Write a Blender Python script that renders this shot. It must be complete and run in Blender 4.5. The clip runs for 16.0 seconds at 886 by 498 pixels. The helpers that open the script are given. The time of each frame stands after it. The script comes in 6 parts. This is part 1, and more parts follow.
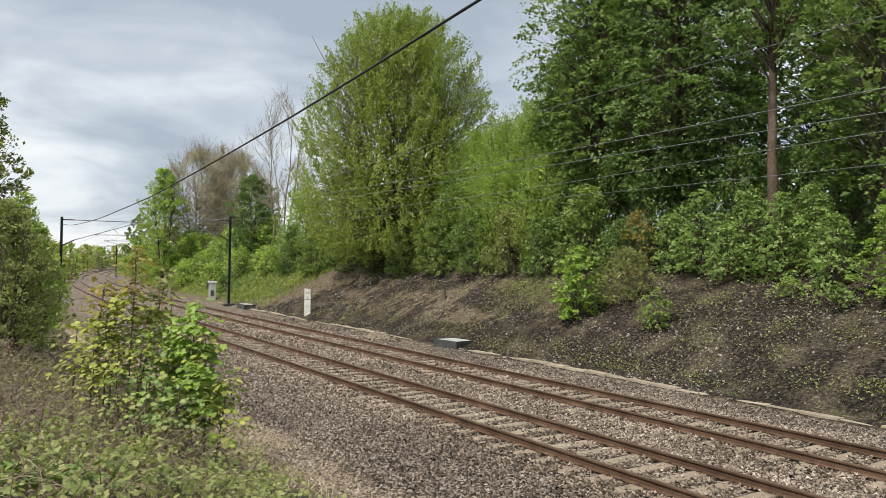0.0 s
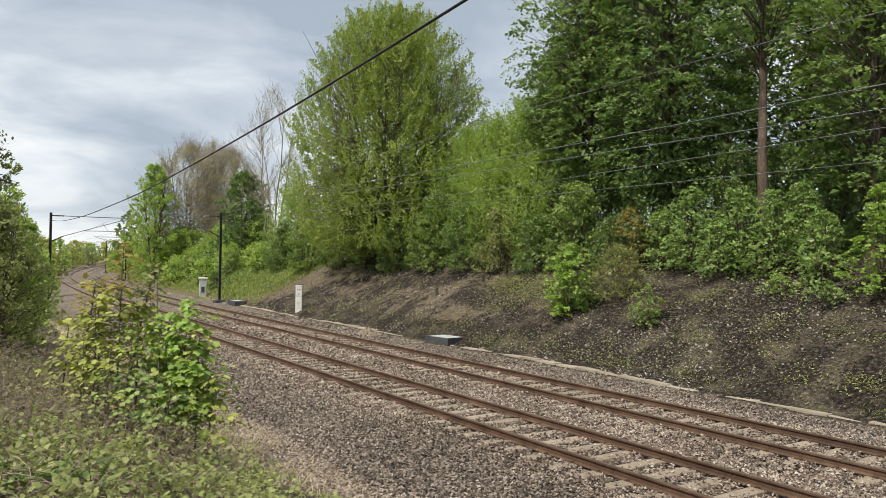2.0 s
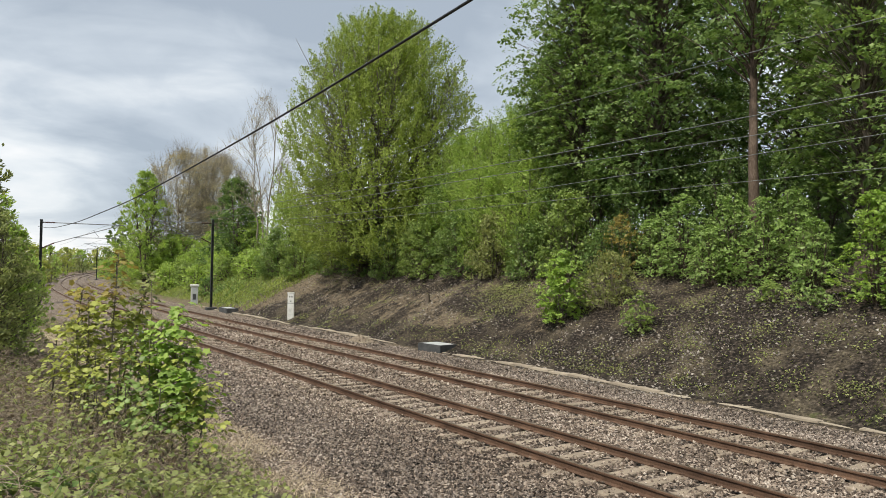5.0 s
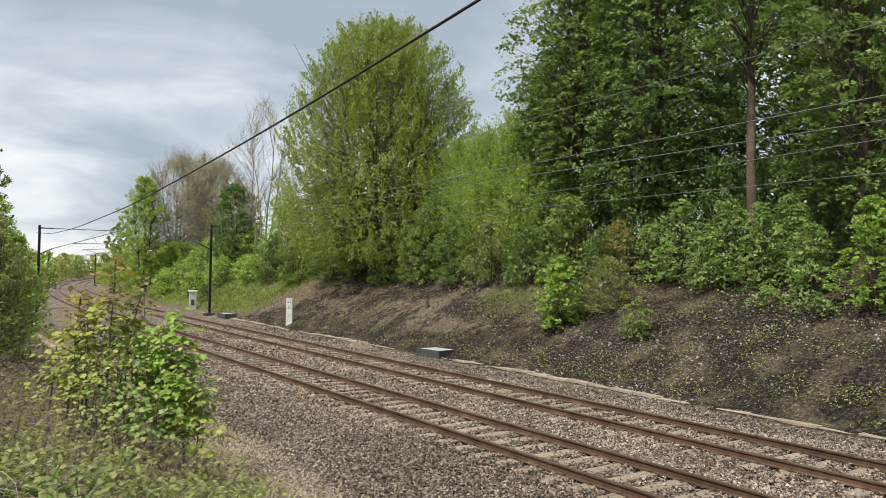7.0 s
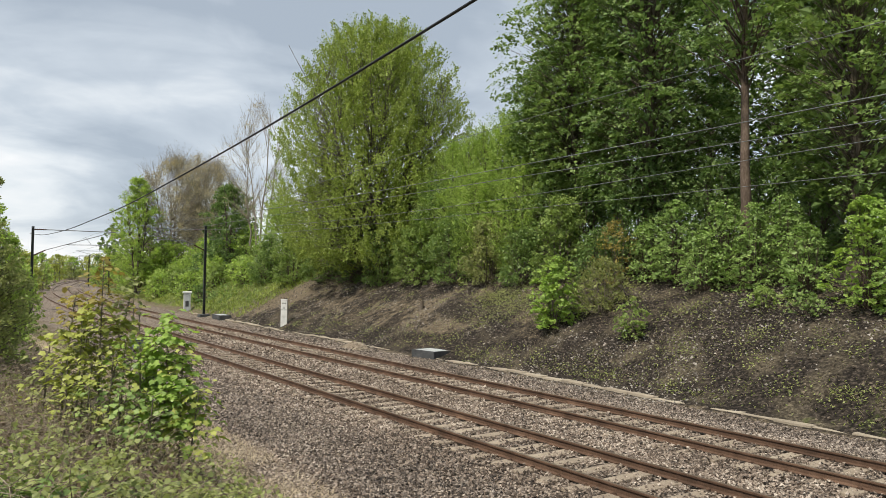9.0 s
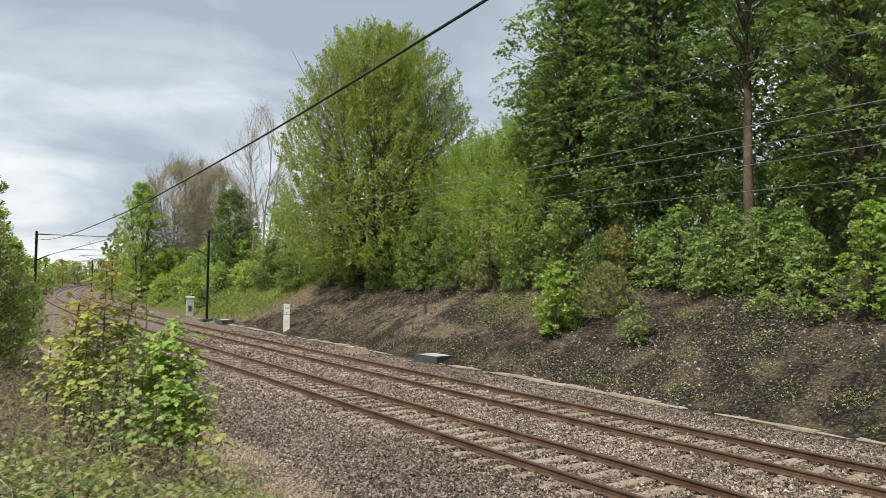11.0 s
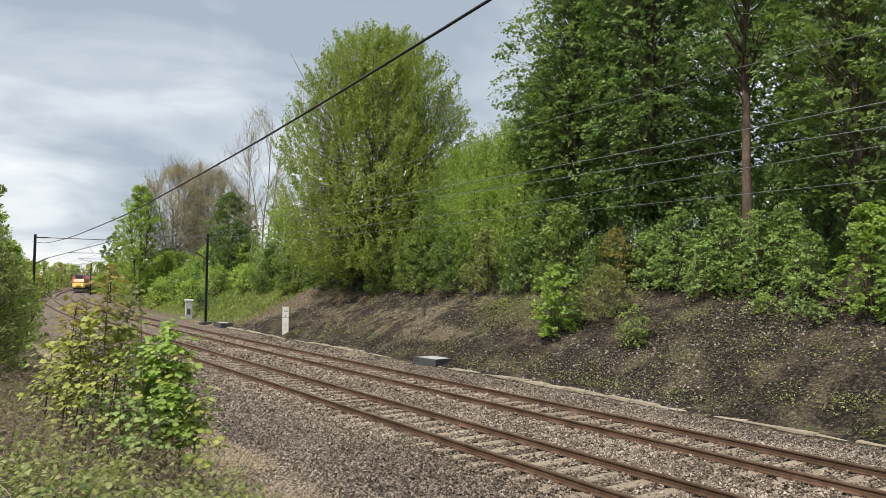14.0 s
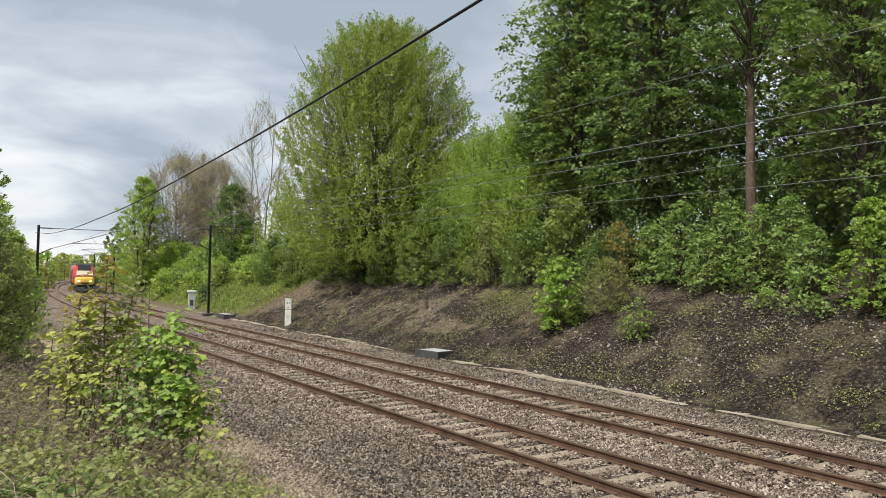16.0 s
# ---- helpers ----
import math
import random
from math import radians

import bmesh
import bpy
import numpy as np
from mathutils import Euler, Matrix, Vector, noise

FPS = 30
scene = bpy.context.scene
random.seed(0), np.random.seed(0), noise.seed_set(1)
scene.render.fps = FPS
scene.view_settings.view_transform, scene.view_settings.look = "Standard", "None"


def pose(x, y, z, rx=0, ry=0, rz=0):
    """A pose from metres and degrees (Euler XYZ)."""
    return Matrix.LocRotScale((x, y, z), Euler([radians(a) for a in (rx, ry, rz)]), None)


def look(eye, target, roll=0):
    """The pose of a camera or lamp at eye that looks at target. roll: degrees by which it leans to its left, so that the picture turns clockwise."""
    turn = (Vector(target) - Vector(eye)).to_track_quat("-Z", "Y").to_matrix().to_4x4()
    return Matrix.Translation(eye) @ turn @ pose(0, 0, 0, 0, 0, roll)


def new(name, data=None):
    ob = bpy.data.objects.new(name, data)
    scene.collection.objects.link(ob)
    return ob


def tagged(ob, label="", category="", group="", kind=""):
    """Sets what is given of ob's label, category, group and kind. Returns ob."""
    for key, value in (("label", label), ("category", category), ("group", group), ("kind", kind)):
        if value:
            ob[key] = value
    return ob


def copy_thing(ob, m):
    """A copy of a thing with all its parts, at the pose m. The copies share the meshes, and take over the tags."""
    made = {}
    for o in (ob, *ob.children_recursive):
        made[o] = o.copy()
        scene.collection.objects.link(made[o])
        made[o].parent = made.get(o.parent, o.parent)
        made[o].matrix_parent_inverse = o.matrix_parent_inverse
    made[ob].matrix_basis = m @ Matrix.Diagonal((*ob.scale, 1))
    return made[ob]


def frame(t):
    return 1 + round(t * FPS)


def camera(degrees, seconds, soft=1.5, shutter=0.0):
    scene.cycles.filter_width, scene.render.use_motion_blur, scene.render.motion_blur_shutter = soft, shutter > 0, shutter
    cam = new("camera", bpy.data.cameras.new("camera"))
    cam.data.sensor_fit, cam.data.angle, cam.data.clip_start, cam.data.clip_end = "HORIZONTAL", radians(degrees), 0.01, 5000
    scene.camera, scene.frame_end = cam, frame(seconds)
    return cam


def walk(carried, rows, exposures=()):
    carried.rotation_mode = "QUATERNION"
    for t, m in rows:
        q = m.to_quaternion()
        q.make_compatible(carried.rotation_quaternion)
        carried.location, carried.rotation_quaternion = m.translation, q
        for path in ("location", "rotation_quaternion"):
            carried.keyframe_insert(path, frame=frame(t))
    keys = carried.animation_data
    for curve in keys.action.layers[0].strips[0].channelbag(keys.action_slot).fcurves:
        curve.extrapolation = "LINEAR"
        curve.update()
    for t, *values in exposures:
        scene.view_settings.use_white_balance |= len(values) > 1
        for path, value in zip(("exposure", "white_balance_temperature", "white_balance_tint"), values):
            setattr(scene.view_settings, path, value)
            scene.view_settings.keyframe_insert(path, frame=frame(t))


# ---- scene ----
# ---------------------------------------------------------------- camera
EYE = (0.0, 0.0, 3.326)


def view(yaw, pitch, roll):
    a, b = radians(yaw), radians(pitch)
    return look(EYE, (EYE[0] + math.sin(a) * math.cos(b), EYE[1] + math.cos(a) * math.cos(b), EYE[2] + math.sin(b)), roll)


cam = camera(62, 16.0, soft=0.8)
PATH = [
    (0.0, view(32.820, 1.148, 0.817)),
    (0.5, view(32.929, 1.235, 0.915)),
    (1.0, view(33.099, 1.130, 0.885)),
    (1.5, view(33.317, 0.981, 0.907)),
    (2.0, view(33.485, 0.902, 0.891)),
    (2.5, view(33.557, 0.917, 0.823)),
    (3.0, view(33.634, 1.005, 0.822)),
    (3.5, view(33.780, 1.100, 0.772)),
    (4.0, view(33.947, 1.181, 0.887)),
    (6.5, view(34.134, 1.855, 0.808)),
    (7.0, view(34.165, 1.879, 0.845)),
    (7.5, view(34.171, 1.989, 0.775)),
    (8.0, view(34.278, 2.148, 0.696)),
    (8.5, view(34.556, 2.103, 0.767)),
    (9.0, view(34.560, 1.942, 0.738)),
    (11.5, view(34.322, 2.357, 0.755)),
    (12.0, view(34.399, 2.276, 0.700)),
    (12.5, view(34.416, 2.338, 0.647)),
    (13.0, view(34.379, 2.456, 0.690)),
    (13.5, view(34.426, 2.491, 0.607)),
    (14.0, view(34.426, 2.530, 0.685)),
    (14.5, view(34.477, 2.400, 0.814)),
    (15.0, view(34.490, 2.175, 0.847)),
    (15.5, view(34.367, 2.058, 0.833)),
    (16.0, view(34.229, 1.955, 0.986)),
]
walk(cam, PATH)

# ---------------------------------------------------------------- world and sun
SUN_ELEVATION, SUN_AZIMUTH = 56.0, -103.0     # azimuth in degrees from +Y towards +X
world = bpy.data.worlds.new("world")
scene.world = world
world.use_nodes = True


def build_world():
    nt = world.node_tree
    nt.nodes.clear()
    N = nt.nodes.new
    out, bg = N("ShaderNodeOutputWorld"), N("ShaderNodeBackground")
    sky = N("ShaderNodeTexSky")
    sky.sky_type, sky.sun_disc = "NISHITA", False
    sky.sun_elevation, sky.sun_rotation = radians(SUN_ELEVATION), radians(SUN_AZIMUTH)
    co = N("ShaderNodeTexCoord")
    sep = N("ShaderNodeSeparateXYZ")
    nt.links.new(co.outputs["Generated"], sep.inputs[0])

    def m(op, a, b):
        n = N("ShaderNodeMath")
        n.operation = op
        for i, v in enumerate((a, b)):
            if isinstance(v, (int, float)):
                n.inputs[i].default_value = v
            else:
                nt.links.new(v, n.inputs[i])
        return n.outputs[0]
    # the cloud deck: direction meets a flat layer, foreshortened towards the horizon
    den = m("ADD", m("MAXIMUM", sep.outputs[2], 0.0), 0.22)
    comb = N("ShaderNodeCombineXYZ")
    nt.links.new(m("DIVIDE", sep.outputs[0], den), comb.inputs[0])
    nt.links.new(m("DIVIDE", sep.outputs[1], den), comb.inputs[1])
    comb.inputs[2].default_value = CLOUD_SEED
    turn = N("ShaderNodeMapping")
    turn.inputs["Rotation"].default_value = (0, 0, radians(CLOUD_TURN))
    nt.links.new(comb.outputs[0], turn.inputs[0])
    big, fine = N("ShaderNodeTexNoise"), N("ShaderNodeTexNoise")
    for n, s, d, r, w in ((big, 1.15, 5.0, 0.5, 0.55), (fine, 3.6, 5.0, 0.55, 0.5)):
        n.inputs["Scale"].default_value = s
        n.inputs["Detail"].default_value = d
        n.inputs["Roughness"].default_value = r
        n.inputs["Distortion"].default_value = w
        nt.links.new(turn.outputs[0], n.inputs["Vector"])
    tot = m("ADD", m("MULTIPLY", big.outputs[0], 0.80), m("MULTIPLY", fine.outputs[0], 0.20))
    low = m("MULTIPLY", m("SUBTRACT", 1.0, m("MINIMUM", m("MULTIPLY", m("MAXIMUM", sep.outputs[2], 0.0), 2.6), 1.0)), 0.10)
    tot = m("ADD", tot, low)
    ramp = N("ShaderNodeValToRGB")
    e = ramp.color_ramp.elements
    e[0].position, e[0].color = 0.42, (0.45, 0.52, 0.605, 1)
    e[1].position, e[1].color = 0.70, (1.03, 1.04, 1.05, 1)
    for pos, c in ((0.53, (0.64, 0.71, 0.785)), (0.62, (0.87, 0.92, 0.96))):
        ramp.color_ramp.elements.new(pos).color = (*c, 1)
    nt.links.new(tot, ramp.inputs[0])
    gain = N("ShaderNodeMixRGB")
    gain.blend_type = "MIX"
    gain.inputs[0].default_value = 0.90
    sk = N("ShaderNodeMixRGB")
    sk.blend_type, sk.inputs[0].default_value = "MULTIPLY", 1.0
    sk.inputs[2].default_value = (0.10, 0.10, 0.10, 1)
    nt.links.new(sky.outputs[0], sk.inputs[1])
    nt.links.new(sk.outputs[0], gain.inputs[1])
    nt.links.new(ramp.outputs[0], gain.inputs[2])
    nt.links.new(gain.outputs[0], bg.inputs[0])
    bg.inputs[1].default_value = 1.0
    nt.links.new(bg.outputs[0], out.inputs[0])


CLOUD_SEED, CLOUD_TURN = 8.2, -52.0
build_world()
sun_data = bpy.data.lights.new("sun", "SUN")
sun_data.energy, sun_data.angle, sun_data.color = 5.0, radians(4), (1.0, 0.93, 0.80)
sun = new("sun", sun_data)
_a, _e = radians(SUN_AZIMUTH), radians(SUN_ELEVATION)
sun.matrix_world = look((0, 0, 60), (-60 * math.sin(_a) * math.cos(_e), -60 * math.cos(_a) * math.cos(_e), 60 - 60 * math.sin(_e)))
scene.view_settings.exposure = 0.0


# ---------------------------------------------------------------- materials
def material(name, stops, rough=0.8, scale=4.0, fine=40.0, bump=0.3, bump_dist=0.02, metal=0.0, island=0.0, obj=0.0,
             translucent=0.0, coords="Object", spec=0.3, stretch=(1, 1, 1)):
    """A surface from a ramp of colours driven by coarse and fine noise and by chance per piece."""
    mt = bpy.data.materials.new(name)
    mt.use_nodes = True
    nt = mt.node_tree
    nt.nodes.clear()
    N, Lk = nt.nodes.new, nt.links.new
    out, bs = N("ShaderNodeOutputMaterial"), N("ShaderNodeBsdfPrincipled")
    co, mp = N("ShaderNodeTexCoord"), N("ShaderNodeMapping")
    mp.inputs["Scale"].default_value = stretch
    Lk(co.outputs[coords], mp.inputs[0])
    a, b = N("ShaderNodeTexNoise"), N("ShaderNodeTexNoise")
    a.inputs["Scale"].default_value, a.inputs["Detail"].default_value = scale, 4
    b.inputs["Scale"].default_value, b.inputs["Detail"].default_value = fine, 5
    for n in (a, b):
        Lk(mp.outputs[0], n.inputs["Vector"])

    def m(op, x, y):
        n = N("ShaderNodeMath")
        n.operation = op
        for i, v in enumerate((x, y)):
            if isinstance(v, (int, float)):
                n.inputs[i].default_value = v
            else:
                Lk(v, n.inputs[i])
        return n.outputs[0]
    f = m("ADD", m("MULTIPLY", a.outputs[0], 0.6), m("MULTIPLY", b.outputs[0], 0.4))
    # noise is bunched about its middle: spread it
    f = m("ADD", m("MULTIPLY", m("SUBTRACT", f, 0.5), 2.2), 0.5)
    if island:
        geo = N("ShaderNodeNewGeometry")
        f = m("ADD", m("MULTIPLY", f, 1 - island), m("MULTIPLY", geo.outputs["Random Per Island"], island))
    if obj:
        oi = N("ShaderNodeObjectInfo")
        f = m("ADD", m("MULTIPLY", f, 1 - obj), m("MULTIPLY", oi.outputs["Random"], obj))
    ramp = N("ShaderNodeValToRGB")
    el = ramp.color_ramp.elements
    n = len(stops)
    for i, c in enumerate(stops):
        pos = 0.12 + 0.76 * i / max(1, n - 1)
        if i == 0:
            q = el[0]
        elif i == n - 1:
            q = el[len(el) - 1]
        else:
            q = el.new(pos)
        q.position, q.color = pos, (*c, 1)
    Lk(f, ramp.inputs[0])
    Lk(ramp.outputs[0], bs.inputs["Base Color"])
    bs.inputs["Roughness"].default_value, bs.inputs["Metallic"].default_value = rough, metal
    bs.inputs["Specular IOR Level"].default_value = spec
    if bump:
        bp = N("ShaderNodeBump")
        bp.inputs["Strength"].default_value, bp.inputs["Distance"].default_value = bump, bump_dist
        Lk(b.outputs[0], bp.inputs["Height"])
        Lk(bp.outputs[0], bs.inputs["Normal"])
    if translucent:
        tr, mx = N("ShaderNodeBsdfTranslucent"), N("ShaderNodeMixShader")
        br = N("ShaderNodeHueSaturation")
        br.inputs["Saturation"].default_value, br.inputs["Value"].default_value = 1.15, 1.35
        Lk(ramp.outputs[0], br.inputs["Color"])
        Lk(br.outputs[0], tr.inputs[0])
        mx.inputs[0].default_value = translucent
        Lk(bs.outputs[0], mx.inputs[1])
        Lk(tr.outputs[0], mx.inputs[2])
        Lk(mx.outputs[0], out.inputs[0])
    else:
        Lk(bs.outputs[0], out.inputs[0])
    return mt


def leafmat(name, *stops, thin=0.32):
    return material(name, stops, rough=0.45, scale=0.5, fine=3.0, bump=0, island=0.55, translucent=thin, spec=0.28)


LEAF_SPRING = leafmat("leaf_spring", (0.130, 0.185, 0.052), (0.220, 0.300, 0.080), (0.340, 0.420, 0.130))
LEAF_MID = leafmat("leaf_mid", (0.090, 0.145, 0.045), (0.178, 0.258, 0.075), (0.285, 0.370, 0.120))
LEAF_DARK = leafmat("leaf_dark", (0.075, 0.126, 0.043), (0.150, 0.228, 0.070), (0.255, 0.340, 0.115))
LEAF_BRIGHT = leafmat("leaf_bright", (0.165, 0.255, 0.060), (0.290, 0.410, 0.095), (0.430, 0.550, 0.140), thin=0.42)
LEAF_OLIVE = leafmat("leaf_olive", (0.140, 0.165, 0.058), (0.245, 0.270, 0.095), (0.360, 0.380, 0.145))
LEAF_BUD = leafmat("leaf_bud", (0.260, 0.230, 0.140), (0.420, 0.370, 0.230), (0.560, 0.500, 0.320), thin=0.45)
# willow green; on the distant shrubs its paleness also stands in for haze
LEAF_WILLOW = leafmat("leaf_willow", (0.185, 0.265, 0.066), (0.320, 0.425, 0.110), (0.455, 0.555, 0.168), thin=0.48)
LEAF_YOUNG = leafmat("leaf_young", (0.190, 0.215, 0.055), (0.350, 0.385, 0.095), (0.510, 0.530, 0.160))
LEAF_SYCAMORE = leafmat("leaf_sycamore", (0.145, 0.220, 0.070), (0.270, 0.380, 0.120), (0.425, 0.540, 0.200), thin=0.38)
LEAF_FRESH = leafmat("leaf_fresh", (0.150, 0.195, 0.042), (0.270, 0.342, 0.074), (0.410, 0.485, 0.130))
LEAF_HERB = leafmat("leaf_herb", (0.130, 0.160, 0.060), (0.275, 0.310, 0.112), (0.450, 0.475, 0.200), thin=0.42)
LEAF_DEAD = leafmat("leaf_dead", (0.10, 0.075, 0.05), (0.20, 0.155, 0.105), (0.34, 0.28, 0.20))
LEAF_RED = leafmat("leaf_red", (0.190, 0.150, 0.050), (0.320, 0.270, 0.085), (0.450, 0.400, 0.130), thin=0.42)
BARK = material("bark", [(0.06, 0.048, 0.036), (0.12, 0.098, 0.075), (0.19, 0.16, 0.125)], 0.9, 3, 22, 0.7, 0.03, stretch=(1, 1, 0.3))
BARK_WARM = material("bark_warm", [(0.05, 0.036, 0.028), (0.105, 0.076, 0.058), (0.19, 0.145, 0.115)], 0.9, 3, 22, 0.7, 0.03, stretch=(1, 1, 0.3))
BARK_PALE = material("bark_pale", [(0.085, 0.075, 0.055), (0.145, 0.128, 0.095), (0.22, 0.195, 0.15)], 0.9, 3, 22, 0.3)
TWIG_PALE = material("twig_pale", [(0.16, 0.138, 0.105), (0.26, 0.225, 0.172), (0.38, 0.335, 0.26)], 0.9, 3, 22, 0.3)
STONE = material("ballast_stone", [(0.03, 0.023, 0.018), (0.105, 0.08, 0.063), (0.21, 0.165, 0.132), (0.325, 0.265, 0.213), (0.55, 0.48, 0.41)], 0.85, 0.3, 60, 0.5, 0.01, island=0.62)
STONE_DARK = material("ballast_stone_dark", [(0.025, 0.021, 0.018), (0.08, 0.065, 0.055), (0.155, 0.127, 0.107), (0.255, 0.213, 0.18), (0.47, 0.41, 0.35)], 0.85, 0.3, 60, 0.5, 0.01, island=0.62)
CHIP = material("bank_stone", [(0.055, 0.047, 0.04), (0.135, 0.118, 0.102), (0.25, 0.222, 0.196), (0.42, 0.39, 0.35)], 0.85, 1.2, 60, 0.5, 0.01, island=0.7)
CLOD = material("soil_clod", [(0.012, 0.009, 0.007), (0.03, 0.023, 0.018), (0.075, 0.058, 0.043), (0.19, 0.155, 0.115)], 0.95, 0.6, 40, 0.6, 0.01, island=0.6)
RUST = material("rail_rust", [(0.055, 0.032, 0.021), (0.105, 0.062, 0.041), (0.17, 0.105, 0.07)], 0.75, 2, 45, 0.4, 0.004, metal=0.15)
RAIL_TOP = material("rail_running_band", [(0.15, 0.11, 0.085), (0.21, 0.16, 0.125), (0.28, 0.22, 0.175)], 0.42, 3, 50, 0.1, 0.001, metal=0.6)
CONCRETE = material("concrete", [(0.15, 0.120, 0.090), (0.255, 0.208, 0.157), (0.37, 0.31, 0.237)], 0.88, 3, 60, 0.4, 0.006, obj=0.25)
CONCRETE_GREY = material("concrete_grey", [(0.15, 0.15, 0.14), (0.25, 0.25, 0.24), (0.34, 0.34, 0.325)], 0.88, 3, 50, 0.4, 0.006)
PALE_PAINT = material("weathered_white", [(0.48, 0.48, 0.45), (0.66, 0.66, 0.63), (0.76, 0.76, 0.73)], 0.7, 2.5, 40, 0.2, 0.004)
STEEL_DARK = material("painted_steel_dark", [(0.016, 0.019, 0.018), (0.028, 0.032, 0.03), (0.05, 0.052, 0.05)], 0.55, 3, 40, 0.2, 0.003)
GALV = material("galvanised_tube", [(0.15, 0.155, 0.155), (0.22, 0.225, 0.225), (0.30, 0.305, 0.305)], 0.5, 4, 40, 0.1, metal=0.5)
WIRE = material("wire_grey", [(0.13, 0.14, 0.14), (0.19, 0.2, 0.2), (0.25, 0.26, 0.26)], 0.5, 4, 40, 0.0, metal=0.4)
CABLE = material("black_cable", [(0.008, 0.008, 0.009), (0.014, 0.014, 0.015), (0.02, 0.02, 0.02)], 0.5, 4, 40, 0.0)
PORCELAIN = material("porcelain_brown", [(0.05, 0.025, 0.018), (0.08, 0.04, 0.03), (0.1, 0.05, 0.04)], 0.25, 4, 40, 0.0)
DRY = material("dry_stem", [(0.10, 0.078, 0.055), (0.21, 0.17, 0.125), (0.37, 0.31, 0.235)], 0.9, 2, 20, 0.0, island=0.6)
STRAW = material("dry_grass", [(0.24, 0.19, 0.13), (0.40, 0.33, 0.23), (0.55, 0.47, 0.34)], 0.9, 1, 20, 0.0, island=0.6, translucent=0.15)
GRASS = material("grass_blade", [(0.12, 0.16, 0.04), (0.23, 0.285, 0.065), (0.37, 0.40, 0.12)], 0.6, 0.4, 10, 0.0, island=0.5, translucent=0.35)


def ground_material():
    """Ballast, soil, dry litter and grass, laid out by the weights stored on the sheet."""
    mt = bpy.data.materials.new("ground_cover")
    mt.use_nodes = True
    nt = mt.node_tree
    N, Lk = nt.nodes.new, nt.links.new
    bs = nt.nodes["Principled BSDF"]
    co, at = N("ShaderNodeTexCoord"), N("ShaderNodeVertexColor")
    at.layer_name = "cover"

    def noise_tex(scale, detail=4):
        n = N("ShaderNodeTexNoise")
        n.inputs["Scale"].default_value, n.inputs["Detail"].default_value = scale, detail
        Lk(co.outputs["Object"], n.inputs["Vector"])
        return n.outputs[0]

    def ramp(src, *stops):
        r = N("ShaderNodeValToRGB")
        for i, (p, c) in enumerate(stops):
            q = r.color_ramp.elements[i] if i < 2 else r.color_ramp.elements.new(p)
            q.position, q.color = p, (*c, 1)
        Lk(src, r.inputs[0])
        return r.outputs[0]

    def mix(f, a, b):
        n = N("ShaderNodeMixRGB")
        Lk(f, n.inputs[0]), Lk(a, n.inputs[1]), Lk(b, n.inputs[2])
        return n.outputs[0]
    vor = N("ShaderNodeTexVoronoi")
    vor.inputs["Scale"].default_value = 17
    Lk(co.outputs["Object"], vor.inputs["Vector"])
    vs = N("ShaderNodeSeparateColor")
    Lk(vor.outputs["Color"], vs.inputs[0])
    ballast = ramp(vs.outputs[0], (0.05, (0.065, 0.051, 0.041)), (0.95, (0.40, 0.335, 0.275)), (0.5, (0.19, 0.15, 0.12)))
    soil_f = noise_tex(9, 8)
    soil = ramp(soil_f, (0.38, (0.013, 0.011, 0.009)), (0.72, (0.135, 0.110, 0.088)), (0.54, (0.038, 0.031, 0.026)))
    patch = ramp(noise_tex(0.7, 8), (0.49, (0, 0, 0)), (0.66, (0.8, 0.8, 0.8)))
    soil = mix(patch, soil, ramp(noise_tex(12, 8), (0.34, (0.045, 0.037, 0.026)), (0.70, (0.27, 0.23, 0.16)), (0.52, (0.125, 0.104, 0.072))))
    dry = ramp(noise_tex(14, 8), (0.32, (0.075, 0.056, 0.038)), (0.7, (0.30, 0.25, 0.175)), (0.5, (0.17, 0.135, 0.092)))
    grass = ramp(noise_tex(3, 8), (0.3, (0.05, 0.065, 0.02)), (0.72, (0.20, 0.22, 0.075)), (0.5, (0.11, 0.14, 0.038)))
    sp = N("ShaderNodeSeparateColor")
    Lk(at.outputs[0], sp.inputs[0])

    def sharp(w):
        # ragged border: the weight is shifted by noise, then steepened
        a = N("ShaderNodeMath")
        a.operation = "MULTIPLY_ADD"
        Lk(noise_tex(2.2, 6), a.inputs[0])
        a.inputs[1].default_value = 1.3
        a.inputs[2].default_value = -0.65
        b = N("ShaderNodeMath")
        b.operation = "ADD"
        Lk(w, b.inputs[0]), Lk(a.outputs[0], b.inputs[1])
        c = N("ShaderNodeMapRange")
        c.interpolation_type = "SMOOTHSTEP"
        c.inputs[1].default_value, c.inputs[2].default_value = 0.32, 0.68
        Lk(b.outputs[0], c.inputs[0])
        return c.outputs[0]
    col = mix(sharp(sp.outputs[1]), dry, soil)
    col = mix(sharp(sp.outputs[2]), col, grass)
    col = mix(sharp(sp.outputs[0]), col, ballast)
    Lk(col, bs.inputs["Base Color"])
    bs.inputs["Roughness"].default_value = 0.95
    bs.inputs["Specular IOR Level"].default_value = 0.15
    bp, add = N("ShaderNodeBump"), N("ShaderNodeMath")
    add.operation = "MULTIPLY_ADD"
    Lk(vor.outputs["Distance"], add.inputs[0])
    add.inputs[1].default_value = -0.9
    Lk(soil_f, add.inputs[2])
    bp.inputs["Strength"].default_value, bp.inputs["Distance"].default_value = 1.0, 0.08
    Lk(add.outputs[0], bp.inputs["Height"])
    Lk(bp.outputs[0], bs.inputs["Normal"])
    return mt


GROUND_MAT = ground_material()

